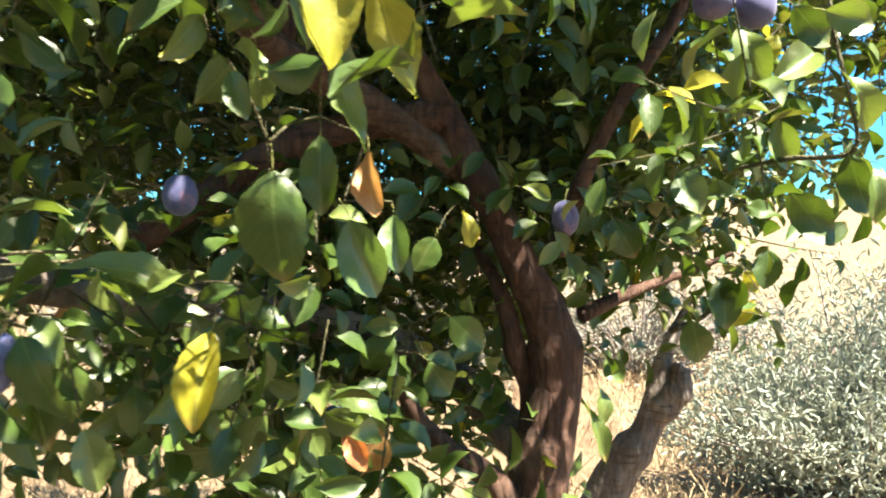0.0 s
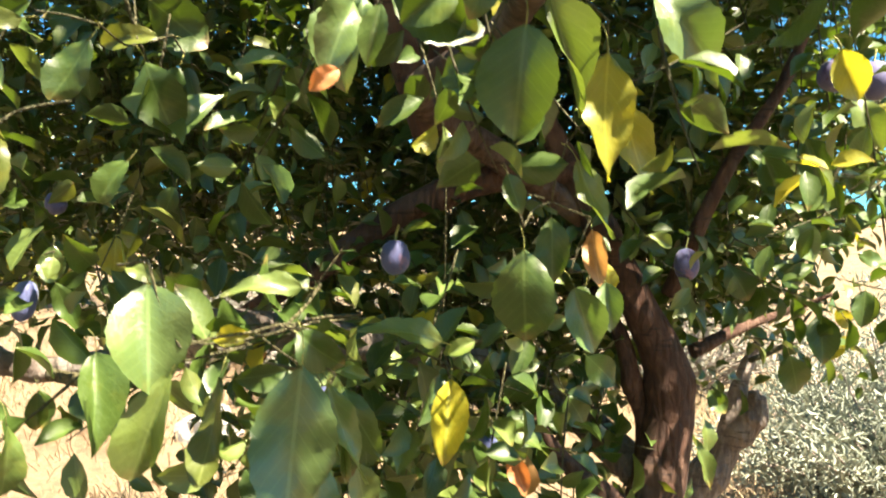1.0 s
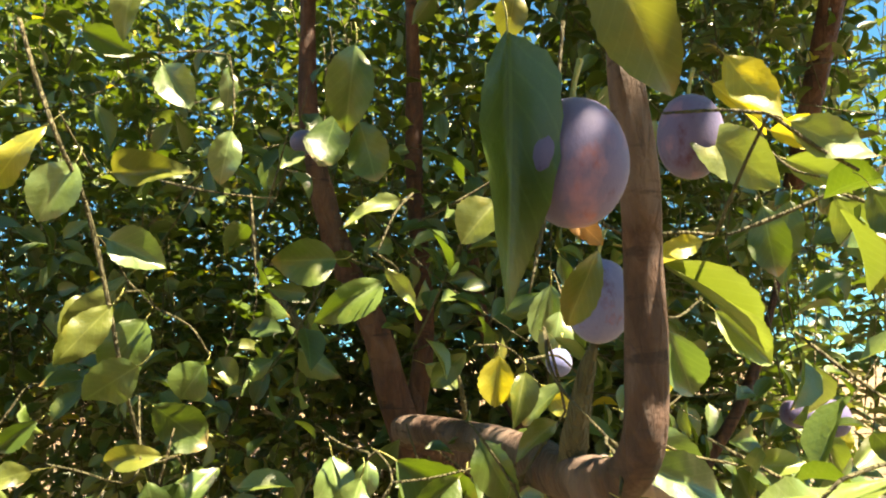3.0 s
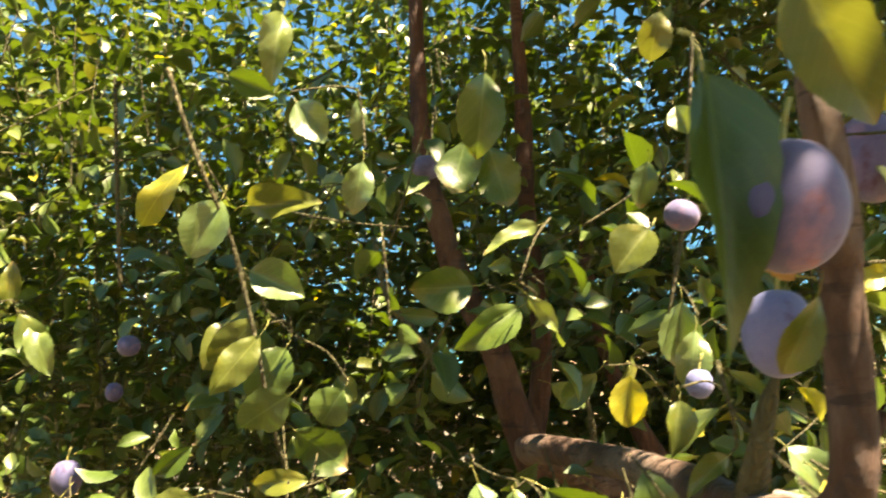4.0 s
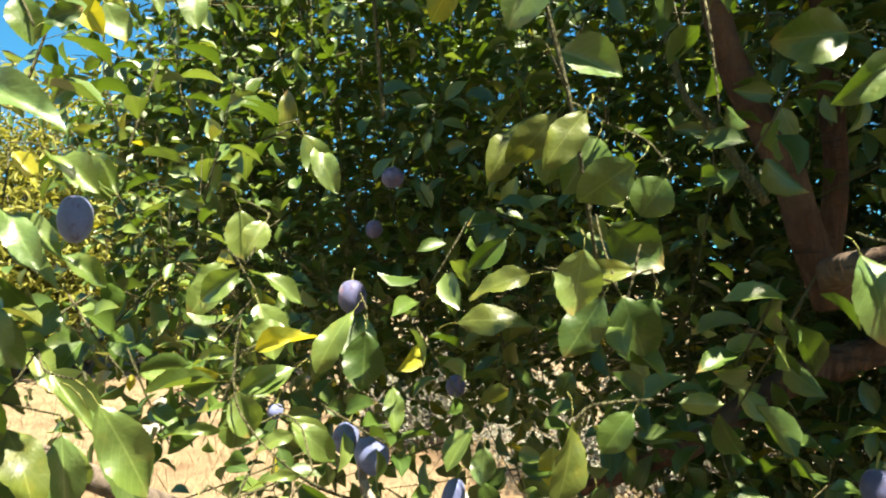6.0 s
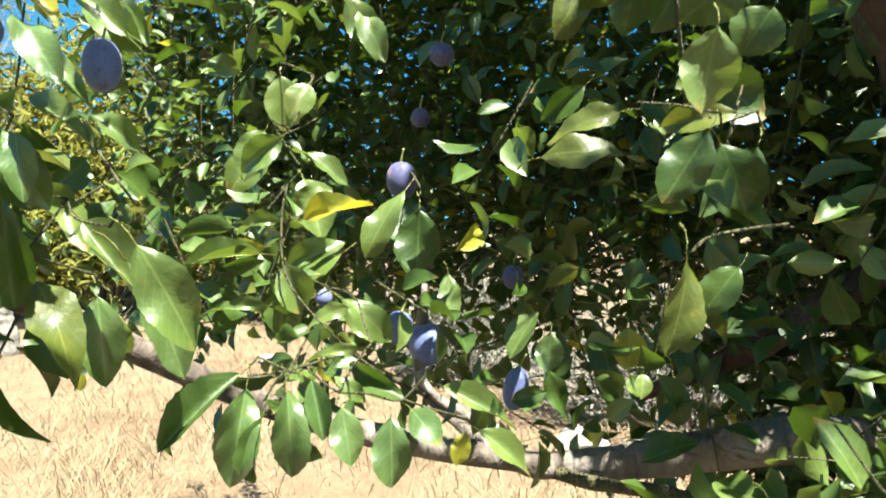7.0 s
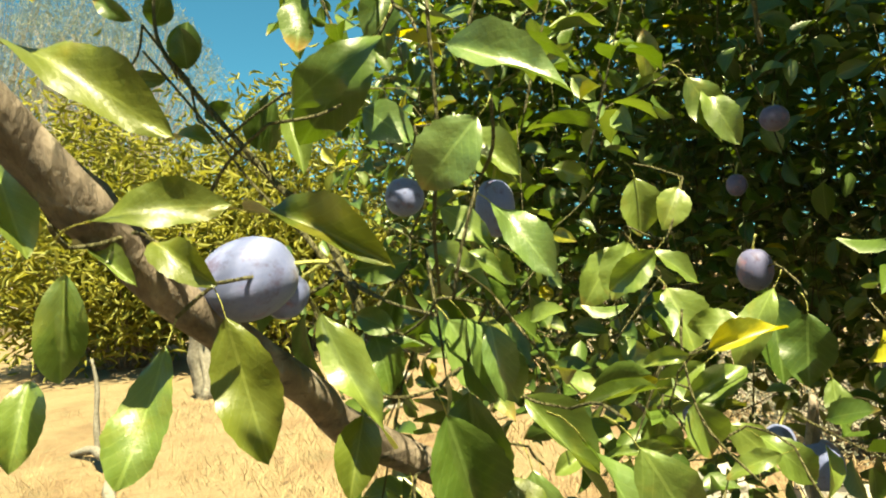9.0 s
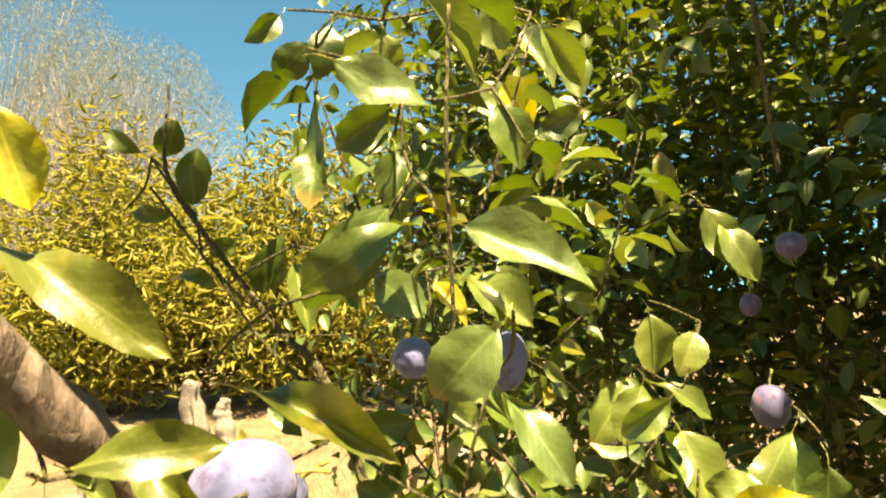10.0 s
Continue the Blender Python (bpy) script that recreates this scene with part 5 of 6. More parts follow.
# unseen twigs added high on the sun's line to shade the leaves and limbs listed as shaded
shaded += [Vector(p) for p in ((-0.128, 0.573, 1.63), (-0.22, 0.84, 1.63), (-0.11, 0.40, 1.61), (-0.105, 0.311, 1.61), (-0.18, 0.72, 1.62), (-0.95, 0.25, 1.52), (-0.9, 0.38, 1.45))]
shaded += [Vector(p) for p in ((-0.135, 0.101, 1.75), (-0.25, 0.87, 1.70), (-0.19, 0.93, 1.72), (-0.27, 0.86, 1.80), (-0.2, 0.9, 1.82))]
for low in shaded:
    high = low + SUN * rng.uniform(0.7, 1.1)
    if high.z > 2.02 + 0.66 * max(high.y, 0.1):
        shoot(crown, rng, high, rand_dir(rng, 0.2), 0.12, 9, rng.uniform(0.055, 0.065))
# more unseen crown, added above the path and behind it to block light
for _ in range(420):
    place = (rng.uniform(-2.0, 2.5), rng.uniform(-2.0, -0.7), rng.uniform(2.45, 3.4))
    shoot(crown, rng, place, rand_dir(rng, 0.4), rng.uniform(0.25, 0.4), rng.randint(12, 16), rng.uniform(0.052, 0.066))

# sprays of leaves nearer the path
shoot(crown, rng, (-0.248, 0.536, 1.349), (-0.981, -0.167, -0.097), 0.17, 11, 0.052)
shoot(crown, rng, (-0.288, 0.515, 1.327), (-0.52, -0.185, -0.834), 0.14, 10, 0.052)
shoot(crown, rng, (-0.322, 0.484, 1.335), (-0.956, -0.076, -0.284), 0.14, 9, 0.05)
shoot(crown, rng, (-0.229, 0.597, 1.323), (0.888, -0.222, -0.402), 0.14, 9, 0.05)
shoot(crown, rng, (-0.374, 0.453, 1.334), (-0.761, -0.03, -0.647), 0.13, 9, 0.05)
shoot(crown, rng, (-0.471, 0.492, 1.312), (-0.682, -0.254, -0.686), 0.12, 8, 0.05)
shoot(crown, rng, (-0.275, 0.697, 1.251), (0.269, -0.368, -0.89), 0.14, 9, 0.05)
shoot(crown, rng, (-0.187, 0.658, 1.322), (0.192, -0.174, -0.966), 0.15, 10, 0.05)
shoot(crown, rng, (-0.044, 0.722, 1.246), (-0.179, -0.349, -0.92), 0.15, 9, 0.05)
shoot(crown, rng, (-0.114, 0.72, 1.284), (-0.201, 0.006, -0.98), 0.15, 9, 0.05)
shoot(crown, rng, (-0.292, 0.571, 1.299), (-0.396, -0.438, -0.807), 0.12, 9, 0.05)
shoot(crown, rng, (-0.272, 0.651, 1.261), (0.11, 0.017, -0.994), 0.13, 9, 0.05)
shoot(crown, rng, (-0.301, 0.532, 1.34), (-0.924, -0.025, -0.381), 0.12, 8, 0.05)
shoot(crown, rng, (-0.112, 0.631, 1.412), (0.103, -0.322, -0.941), 0.1, 9, 0.045)
shoot(crown, rng, (-0.168, 0.672, 1.41), (-0.277, -0.084, -0.957), 0.12, 9, 0.05)
shoot(crown, rng, (0.059, 1.009, 1.226), (-0.277, 0.021, -0.961), 0.16, 10, 0.05)
shoot(crown, rng, (-0.04, 0.91, 1.267), (-0.185, 0.04, -0.982), 0.16, 10, 0.05)
shoot(crown, rng, (-0.169, 0.96, 1.201), (0.498, -0.47, -0.729), 0.16, 10, 0.05)
shoot(crown, rng, (-0.003, 0.958, 1.083), (0.011, 0.08, -0.997), 0.14, 9, 0.05)
shoot(crown, rng, (0.218, 0.96, 1.399), (0.858, 0.105, -0.503), 0.13, 9, 0.048)
shoot(crown, rng, (0.28, 0.989, 1.37), (0.753, -0.508, -0.417), 0.13, 9, 0.048)
shoot(crown, rng, (0.396, 0.989, 1.371), (0.861, -0.403, -0.31), 0.12, 9, 0.048)
shoot(crown, rng, (0.435, 0.86, 1.458), (0.759, -0.14, -0.636), 0.1, 7, 0.046)
shoot(crown, rng, (0.104, 0.962, 1.593), (0.277, -0.008, 0.961), 0.14, 10, 0.05)
shoot(crown, rng, (0.062, 0.991, 1.499), (0.385, -0.539, -0.75), 0.1, 8, 0.048)
shoot(crown, rng, (-0.023, 0.284, 1.621), (0.803, -0.285, -0.523), 0.1, 8, 0.05)
shoot(crown, rng, (0.047, 0.302, 1.686), (0.645, -0.241, -0.725), 0.1, 8, 0.05)
shoot(crown, rng, (0.025, 0.291, 1.572), (0.828, -0.124, -0.547), 0.1, 8, 0.05)
shoot(crown, rng, (-0.007, 0.264, 1.741), (0.905, -0.321, 0.278), 0.1, 7, 0.05)
shoot(crown, rng, (0.085, 0.315, 1.787), (0.72, -0.462, -0.518), 0.12, 8, 0.05)
shoot(crown, rng, (-0.028, 0.405, 1.564), (0.17, -0.053, -0.984), 0.12, 8, 0.05)
shoot(crown, rng, (-0.175, 0.479, 1.577), (0.273, 0.193, -0.943), 0.12, 9, 0.05)
shoot(crown, rng, (-0.315, 0.542, 1.592), (-0.384, 0.21, -0.899), 0.14, 9, 0.05)
shoot(crown, rng, (-0.205, 0.641, 1.706), (0.42, -0.499, 0.758), 0.14, 9, 0.05)
shoot(crown, rng, (-0.841, 0.643, 1.797), (-0.739, -0.483, -0.47), 0.1, 8, 0.05)
shoot(crown, rng, (-0.86, 0.605, 1.593), (-0.57, -0.285, -0.77), 0.12, 9, 0.052)
shoot(crown, rng, (-0.455, 0.531, 1.866), (0.912, -0.255, -0.321), 0.13, 9, 0.052)
shoot(crown, rng, (-0.044, 0.549, 1.745), (0.754, 0.121, -0.646), 0.12, 9, 0.05)
shoot(crown, rng, (-0.197, 0.515, 1.817), (0.907, -0.129, 0.4), 0.12, 9, 0.05)
shoot(crown, rng, (-0.289, 0.571, 1.776), (-0.452, 0.006, -0.892), 0.13, 9, 0.052)
shoot(crown, rng, (-0.366, 0.546, 1.855), (0.117, 0.038, -0.992), 0.13, 9, 0.052)
shoot(crown, rng, (-0.192, 0.614, 1.609), (0.767, 0.124, -0.63), 0.14, 10, 0.052)
shoot(crown, rng, (-0.138, 0.501, 1.597), (0.528, -0.281, -0.802), 0.14, 10, 0.052)
shoot(crown, rng, (-0.29, 0.542, 1.592), (-0.468, 0.108, -0.877), 0.14, 10, 0.052)
shoot(crown, rng, (-0.614, 0.627, 1.667), (-0.509, 0.05, -0.859), 0.14, 9, 0.052)
shoot(crown, rng, (-0.961, 0.359, 1.583), (-0.176, -0.367, -0.913), 0.1, 8, 0.05)
shoot(crown, rng, (-0.979, 0.586, 1.613), (-0.55, -0.374, -0.747), 0.13, 9, 0.05)
shoot(crown, rng, (-1.037, 0.606, 1.689), (-0.503, -0.373, 0.78), 0.13, 9, 0.05)
shoot(crown, rng, (-1.05, 0.56, 1.597), (-0.366, -0.726, -0.582), 0.13, 9, 0.05)
shoot(crown, rng, (-0.795, 0.508, 1.429), (-0.169, -0.576, -0.8), 0.1, 8, 0.048)
shoot(crown, rng, (-0.757, 0.564, 1.475), (0.781, 0.252, -0.571), 0.1, 8, 0.048)
shoot(crown, rng, (-0.693, 0.589, 1.388), (0.763, 0.302, -0.571), 0.12, 9, 0.05)
shoot(crown, rng, (-0.696, 0.691, 1.554), (0.513, -0.046, -0.857), 0.14, 10, 0.05)
shoot(crown, rng, (-0.595, 0.731, 1.418), (0.318, -0.108, -0.942), 0.14, 9, 0.052)
shoot(crown, rng, (-0.472, 0.627, 1.408), (0.195, -0.021, -0.981), 0.13, 9, 0.052)
shoot(crown, rng, (-0.488, 0.62, 1.484), (-0.203, -0.309, -0.929), 0.13, 9, 0.052)
shoot(crown, rng, (-0.955, 0.363, 1.477), (-0.184, -0.35, -0.918), 0.1, 8, 0.052)
shoot(crown, rng, (-0.939, 0.328, 1.621), (0.261, -0.18, -0.949), 0.1, 8, 0.05)
shoot(crown, rng, (-0.968, 0.299, 1.742), (-0.175, -0.255, 0.951), 0.12, 9, 0.05)
shoot(crown, rng, (-0.93, 0.396, 1.591), (0.559, 0.053, -0.827), 0.11, 8, 0.05)
shoot(crown, rng, (-0.943, 0.296, 1.532), (-0.29, -0.035, -0.956), 0.1, 8, 0.052)
shoot(crown, rng, (-0.933, 0.482, 1.535), (0.197, 0.3, -0.933), 0.12, 9, 0.05)
shoot(crown, rng, (-0.85, 0.561, 1.526), (-0.368, -0.055, -0.928), 0.11, 9, 0.05)
shoot(crown, rng, (-0.919, 0.452, 1.721), (0.239, 0.113, 0.964), 0.14, 10, 0.05)
shoot(crown, rng, (-0.915, 0.576, 1.701), (0.426, -0.201, 0.882), 0.15, 10, 0.05)
shoot(crown, rng, (-0.883, 0.296, 1.726), (0.391, 0.041, 0.92), 0.12, 9, 0.05)
shoot(crown, rng, (-0.987, 0.298, 1.609), (-0.62, -0.651, -0.438), 0.1, 7, 0.048)
shoot(crown, rng, (-0.21, 0.562, 1.627), (0.313, -0.028, -0.949), 0.13, 9, 0.05)
shoot(crown, rng, (-0.151, 0.459, 1.615), (0.207, 0.137, -0.969), 0.12, 9, 0.05)
shoot(crown, rng, (-0.114, 0.354, 1.623), (-0.299, 0.256, -0.919), 0.1, 8, 0.05)
shoot(crown, rng, (-0.43, 0.554, 1.626), (-0.23, 0.171, -0.958), 0.13, 9, 0.052)
shoot(crown, rng, (-0.371, 0.615, 1.839), (0.379, -0.714, 0.588), 0.14, 9, 0.052)
shoot(crown, rng, (-0.349, 0.672, 1.319), (0.848, -0.117, -0.517), 0.18, 12, 0.056)
shoot(crown, rng, (-0.3, 0.691, 1.313), (0.649, -0.172, -0.741), 0.18, 12, 0.056)
shoot(crown, rng, (-0.254, 0.711, 1.307), (-0.437, -0.071, -0.897), 0.18, 12, 0.056)
shoot(crown, rng, (-0.38, 0.672, 1.288), (0.577, -0.401, 0.712), 0.16, 11, 0.054)
shoot(crown, rng, (-0.275, 0.711, 1.268), (-0.874, -0.351, -0.335), 0.16, 11, 0.054)
shoot(crown, rng, (-0.196, 0.791, 1.277), (-0.304, -0.142, -0.942), 0.18, 12, 0.054)
shoot(crown, rng, (-0.156, 0.81, 1.225), (0.221, -0.224, -0.949), 0.18, 12, 0.054)


def sun_shafts(fol, width):
    """Takes out crown leaves on the sun's line, so that the sun reaches the points listed as sunlit."""
    across = SUN.orthogonal().normalized()
    flat = np.array([across, SUN.cross(across).normalized(), SUN]).T
    m = np.array(fol.mats)
    place = (m[:, 3] + 0.5 * m[:, 1]) @ flat
    goal = np.array([tuple(p) for p in sunlit]) @ flat
    gap = np.linalg.norm(place[:, None, :2] - goal[None, :, :2], axis=2)
    keep = ~((gap < width) & (place[:, None, 2] > goal[None, :, 2] + 0.3)).any(axis=1)
    fol.mats = [a for a, k in zip(fol.mats, keep) if k]
    fol.tones = [a for a, k in zip(fol.tones, keep) if k]


sunlit += [Vector(p) for p in ((-0.096, 0.234, 1.70), (-0.92, 0.155, 1.61), (-0.758, 0.693, 1.41), (-0.788, 0.692, 1.42), (-0.655, 0.70, 1.36), (-0.915, 0.39, 1.66), (-0.03, 0.17, 1.585), (0.0, 0.11, 1.575), (-0.55, 0.66, 1.31), (-0.935, 0.03, 1.69), (-0.94, 0.07, 1.65), (-0.94, 0.1, 1.62), (-0.63, 0.678, 1.295), (-0.7, 0.67, 1.33), (-0.58, 0.687, 1.30), (0.12, 1.01, 1.02), (0.16, 1.01, 1.04), (0.11, 1.01, 1.09), (0.17, 1.01, 0.98))]
sun_shafts(crown, 0.05)
foliage = part("crown", crown.build("crown", [LEAF["g"], LEAF["l"], LEAF["y"], LEAF["o"]]), plum_tree, "dense shoots of small green leaves")
foliage.matrix_basis = UNDO
tagged(foliage, kind="stuff")
shoots = part("shoot", mesh_of("shoot", twig_verts, twig_faces, [BARK_THIN]), plum_tree, "thin leafy shoots")
shoots.matrix_basis = UNDO
tagged(shoots, kind="stuff")



# ---- an unseen tree, added on the side of the path away from the view to block sky and ground light ----
def unseen_tree(x, y, number, seed):
    r = random.Random(seed)
    tree = tagged(new("plum_tree"), "unseen leafy plum tree with red-brown bark, added to block light", "tree")
    tree.location = (x, y, 0.0)
    v, f = tube(spline([(0, 0, -0.06, 0.1), (0.03, 0.02, 0.5, 0.075), (0, 0.04, 1.0, 0.06), (0.06, 0.0, 1.6, 0.04), (0.0, 0.05, 2.4, 0.015)], 5), 12, 0.14, seed, 3)
    part("trunk", mesh_of("trunk", v, f, [BARK]), tree)
    for k in range(5):
        a = 1.26 * k + 0.4
        v, f = tube(spline([(0.02, 0.02, 0.8 + 0.12 * k, 0.035), (0.5 * math.cos(a), 0.4 * math.sin(a), 1.5, 0.024), (1.3 * math.cos(a), 0.75 * math.sin(a), 2.2, 0.01)], 5), 9, 0.14, seed + k, 3)
        part("limb", mesh_of("limb", v, f, [BARK]), tree)
    fol = Foliage()
    for _ in range(number):
        a, out, z = r.uniform(0, 6.28), r.random() ** 0.4, r.uniform(0, 1)
        wide = out * (0.55 + 0.45 * math.sin(math.pi * (0.1 + 0.75 * z)))
        shoot(fol, r, (2.3 * wide * math.cos(a), 1.15 * wide * math.sin(a), 0.75 + 2.5 * z), rand_dir(r, 0.4), r.uniform(0.25, 0.4), r.randint(10, 14), r.uniform(0.055, 0.075), False)
    tagged(part("crown", fol.build("crown", [LEAF["g"], LEAF["l"], LEAF["y"], LEAF["o"]]), tree), kind="stuff")


unseen_tree(-0.2, -2.6, 1100, 8)

# ---- plums ----
def plum_mesh(k, skin):
    """A unit plum along +z: an egg with a seam down one side and a dimple at the stalk."""
    bm = bmesh.new()
    bmesh.ops.create_uvsphere(bm, u_segments=28, v_segments=18, radius=1.0)
    for v in bm.verts:
        a = math.atan2(v.co.y, v.co.x)
        ring = math.hypot(v.co.x, v.co.y)
        seam = 0.06 * math.exp(-((a - 0.4 - k) % (2 * math.pi) - math.pi) ** 2 / 0.02) * ring
        v.co.x *= 1 - seam - 0.04 * v.co.z
        v.co.y *= 1 - seam - 0.04 * v.co.z
        if v.co.z > 0.8:
            v.co.z -= 0.35 * (v.co.z - 0.8)
        v.co += v.co * 0.02 * noise.noise(v.co * 1.5 + Vector((k, 0, 0)))
    me = bpy.data.meshes.new("plum")
    bm.to_mesh(me)
    bm.free()
    me.materials.append(skin)
    me.polygons.foreach_set("use_smooth", np.ones(len(me.polygons), dtype=bool))
    return me


PLUMS = {skin: [plum_mesh(k, skin) for k in range(4)] for skin in (PLUM, PLUM_SHADED)}
count_plum = 0


def plum(centre, axis, across, along, skin=PLUM):
    """A ripe plum hanging by a short stalk."""
    global count_plum
    axis = Vector(axis).normalized()
    turn = Vector((0, 0, 1)).rotation_difference(axis).to_matrix().to_4x4()
    root = tagged(new("plum"), "ripe purple-blue plum with pale bloom hanging on its twig" if skin == PLUM else "blue plum hanging among leaves, their shade painted into its dark skin", "plum", "plums on the tree")
    root.matrix_basis = Matrix.Translation(centre) @ turn
    fruit = part("fruit", PLUMS[skin][count_plum % 4], root)
    fruit.matrix_basis = Matrix.Diagonal((across, across, along, 1)) @ pose(0, 0, 0, 0, 0, 77 * count_plum)
    pts = spline([(0, 0, along * 0.84, 0.0016), (0.001, 0.001, along + 0.004, 0.0011), (0.004, 0.002, along + 0.014, 0.0014)], 3)
    v, f = tube(pts, 6)
    part("stalk", mesh_of("stalk", v, f, [STALK]), root, "short green-brown stalk")
    count_plum += 1


plum((-0.13, 0.869, 1.15), (-0.01, 0.008, 1), 0.0156, 0.0176)
plum((0.163, 0.96, 1.393), (-0.01, 0.008, 1), 0.0180, 0.0247, PLUM_SHADED)
plum((-0.232, 0.642, 1.403), (-0.01, 0.008, 1), 0.0154, 0.0189, PLUM_SHADED)
plum((0.305, 0.811, 1.629), (-0.01, 0.008, 1), 0.0233, 0.0208, PLUM_SHADED)
plum((0.352, 0.811, 1.622), (-0.01, 0.008, 1), 0.0221, 0.0252, PLUM_SHADED)
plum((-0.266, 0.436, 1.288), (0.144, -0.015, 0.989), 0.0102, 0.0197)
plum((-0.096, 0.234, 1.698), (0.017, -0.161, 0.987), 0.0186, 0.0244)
plum((-0.042, 0.22, 1.788), (-0.013, -0.174, 0.985), 0.0182, 0.0248, PLUM_SHADED)
plum((-0.135, 0.101, 1.731), (-0.013, -0.174, 0.985), 0.0202, 0.0255, PLUM_SHADED)
plum((-0.077, 0.488, 1.833), (0.363, -0.114, 0.925), 0.0161, 0.0147, PLUM_SHADED)
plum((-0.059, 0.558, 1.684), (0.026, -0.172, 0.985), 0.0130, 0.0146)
plum((-0.799, 0.732, 1.593), (0.026, -0.172, 0.985), 0.0187, 0.0231, PLUM_SHADED)
plum((-0.775, 0.812, 1.765), (0.026, -0.172, 0.985), 0.0161, 0.0153, PLUM_SHADED)
plum((-0.325, 0.619, 1.939), (0.026, -0.172, 0.985), 0.0176, 0.0145, PLUM_SHADED)
plum((-0.839, 0.896, 1.705), (0.026, -0.172, 0.985), 0.0130, 0.0147, PLUM_SHADED)
plum((-0.752, 0.688, 1.403), (-0.138, -0.07, 0.988), 0.0208, 0.025)
plum((-0.788, 0.692, 1.42), (0.187, 0.05, 0.981), 0.0164, 0.0200)
plum((-0.655, 0.7, 1.356), (0.187, 0.05, 0.981), 0.0138, 0.0242)
plum((-0.915, 0.39, 1.652), (0.025, -0.01, 1), 0.0152, 0.0228)
plum((-0.685, 0.814, 1.475), (0.025, -0.01, 1), 0.0134, 0.0154, PLUM_SHADED)
plum((-0.923, 0.155, 1.602), (0.822, 0.516, 0.243), 0.0201, 0.0253)
plum((-0.923, 0.179, 1.593), (0.608, 0.338, 0.719), 0.0109, 0.0129)
plum((-0.935, 0.303, 1.656), (0.094, -0.019, 0.995), 0.0132, 0.0136)
plum((-0.853, 0.637, 1.456), (0.094, -0.019, 0.995), 0.0094, 0.0099)

# ---- the second, older tree behind ----
old_tree = tagged(new("old_tree"), "old grey-barked leaning fruit tree with a sawn stub", "tree")
old_tree.location = (0.33, 1.78, 0.0)
bpy.context.view_layer.update()
branch("trunk", [(0.3, 1.8, -0.05, 0.0808), (0.33, 1.78, 0.3, 0.0665), (0.375, 1.76, 0.68, 0.0551), (0.43, 1.75, 0.82, 0.0475), (0.487, 1.74, 0.905, 0.0353),
                 (0.52, 1.74, 1.0, 0.032), (0.53, 1.74, 1.07, 0.022), (0.555, 1.74, 1.14, 0.013), (0.60, 1.75, 1.22, 0.008)], BARK_LIMB, old_tree)
branch("stub", [(0.50, 1.74, 0.93, 0.03), (0.54, 1.72, 0.985, 0.034), (0.56, 1.71, 1.02, 0.030), (0.563, 1.71, 1.05, 0.022), (0.555, 1.71, 1.075, 0.012)], BARK_LIMB, old_tree)


# ---- bushes round about ----
def bush(name, label, category, centre, radius, leaves, tone, size, ratio, upness, stems, seed):
    """A bush with its own stems and a crown of clumped small leaves."""
    r = random.Random(seed)
    cx, cy = centre
    cz = land(cx, cy)
    root = tagged(new(name), label, category)
    root.location = (cx, cy, cz)
    fol = Foliage(0.3, 0.2, 3, 2, 0.9)
    sv, sf = [], []
    clumps = []
    for k in range(stems):
        a, out = r.uniform(0, 6.28), r.random() ** 0.5
        tip = Vector((radius[0] * out * math.cos(a), radius[1] * out * math.sin(a), radius[2] * (0.25 + 1.7 * (1 - 0.75 * out * out) * r.uniform(0.35, 1))))
        low = Vector((tip.x * 0.15, tip.y * 0.15, -0.05))
        rows = [(*low, 0.02), (*(low.lerp(tip, 0.4) + Vector((0, 0, 0.1 * radius[2]))), 0.012), (*low.lerp(tip, 0.75), 0.007), (*tip, 0.002)]
        v, f = tube(spline(rows, 3), 5)
        first = len(sv)
        sv += v
        sf += [tuple(first + i for i in face) for face in f]
        clumps.append((low, tip))
    for _ in range(leaves):
        low, tip = r.choice(clumps)
        s = r.uniform(0.3, 1.05)
        p = low.lerp(tip, s) + Vector((r.gauss(0, 1), r.gauss(0, 1), r.gauss(0, 1))) * 0.11 * radius[2]
        if p.z < 0.02:
            continue
        along = ((tip - low).normalized() * 0.6 + rand_dir(r, upness) * 0.9).normalized()
        g = size * r.uniform(0.6, 1.2)
        fol.add(p, along, rand_dir(r, 0.6), g, g * ratio)
    tagged(part("stem", mesh_of("stem", sv, sf, [BARK_GREY]), root), kind="stuff")
    tagged(part("leaves", fol.build("leaves", [LEAF[tone]]), root), kind="stuff")
    return root


bush("olive_bush", "silvery grey-green olive bush on dry soil", "bush", (2.35, 3.95), (1.15, 1.0, 0.72), 22000, "silver", 0.06, 0.2, 0.4, 90, 1)
bush("olive_bush", "silvery grey-green olive bush on dry soil", "bush", (4.1, 4.6), (1.3, 1.1, 0.7), 6000, "silver", 0.06, 0.2, 0.4, 70, 2)
bush("scrub_bush", "grey-brown twiggy scrub bush in dry grass", "bush", (-0.6, 6.1), (1.9, 0.9, 0.85), 15000, "scrub", 0.05, 0.3, 0.3, 90, 3)
bush("scrub_bush", "grey-brown twiggy scrub bush in dry grass", "bush", (1.9, 7.0), (1.6, 0.9, 0.8), 8000, "scrub", 0.05, 0.3, 0.3, 90, 4)
bush("scrub_bush", "grey-brown twiggy scrub bush in dry grass", "bush", (-2.7, 6.8), (1.1, 0.8, 0.7), 8000, "scrub", 0.05, 0.3, 0.3, 70, 9)
bush("scrub_bush", "low grey-brown scrub bush on the slope", "bush", (-3.6, 9.2), (1.5, 0.9, 0.8), 4000, "scrub", 0.06, 0.3, 0.3, 70, 5)
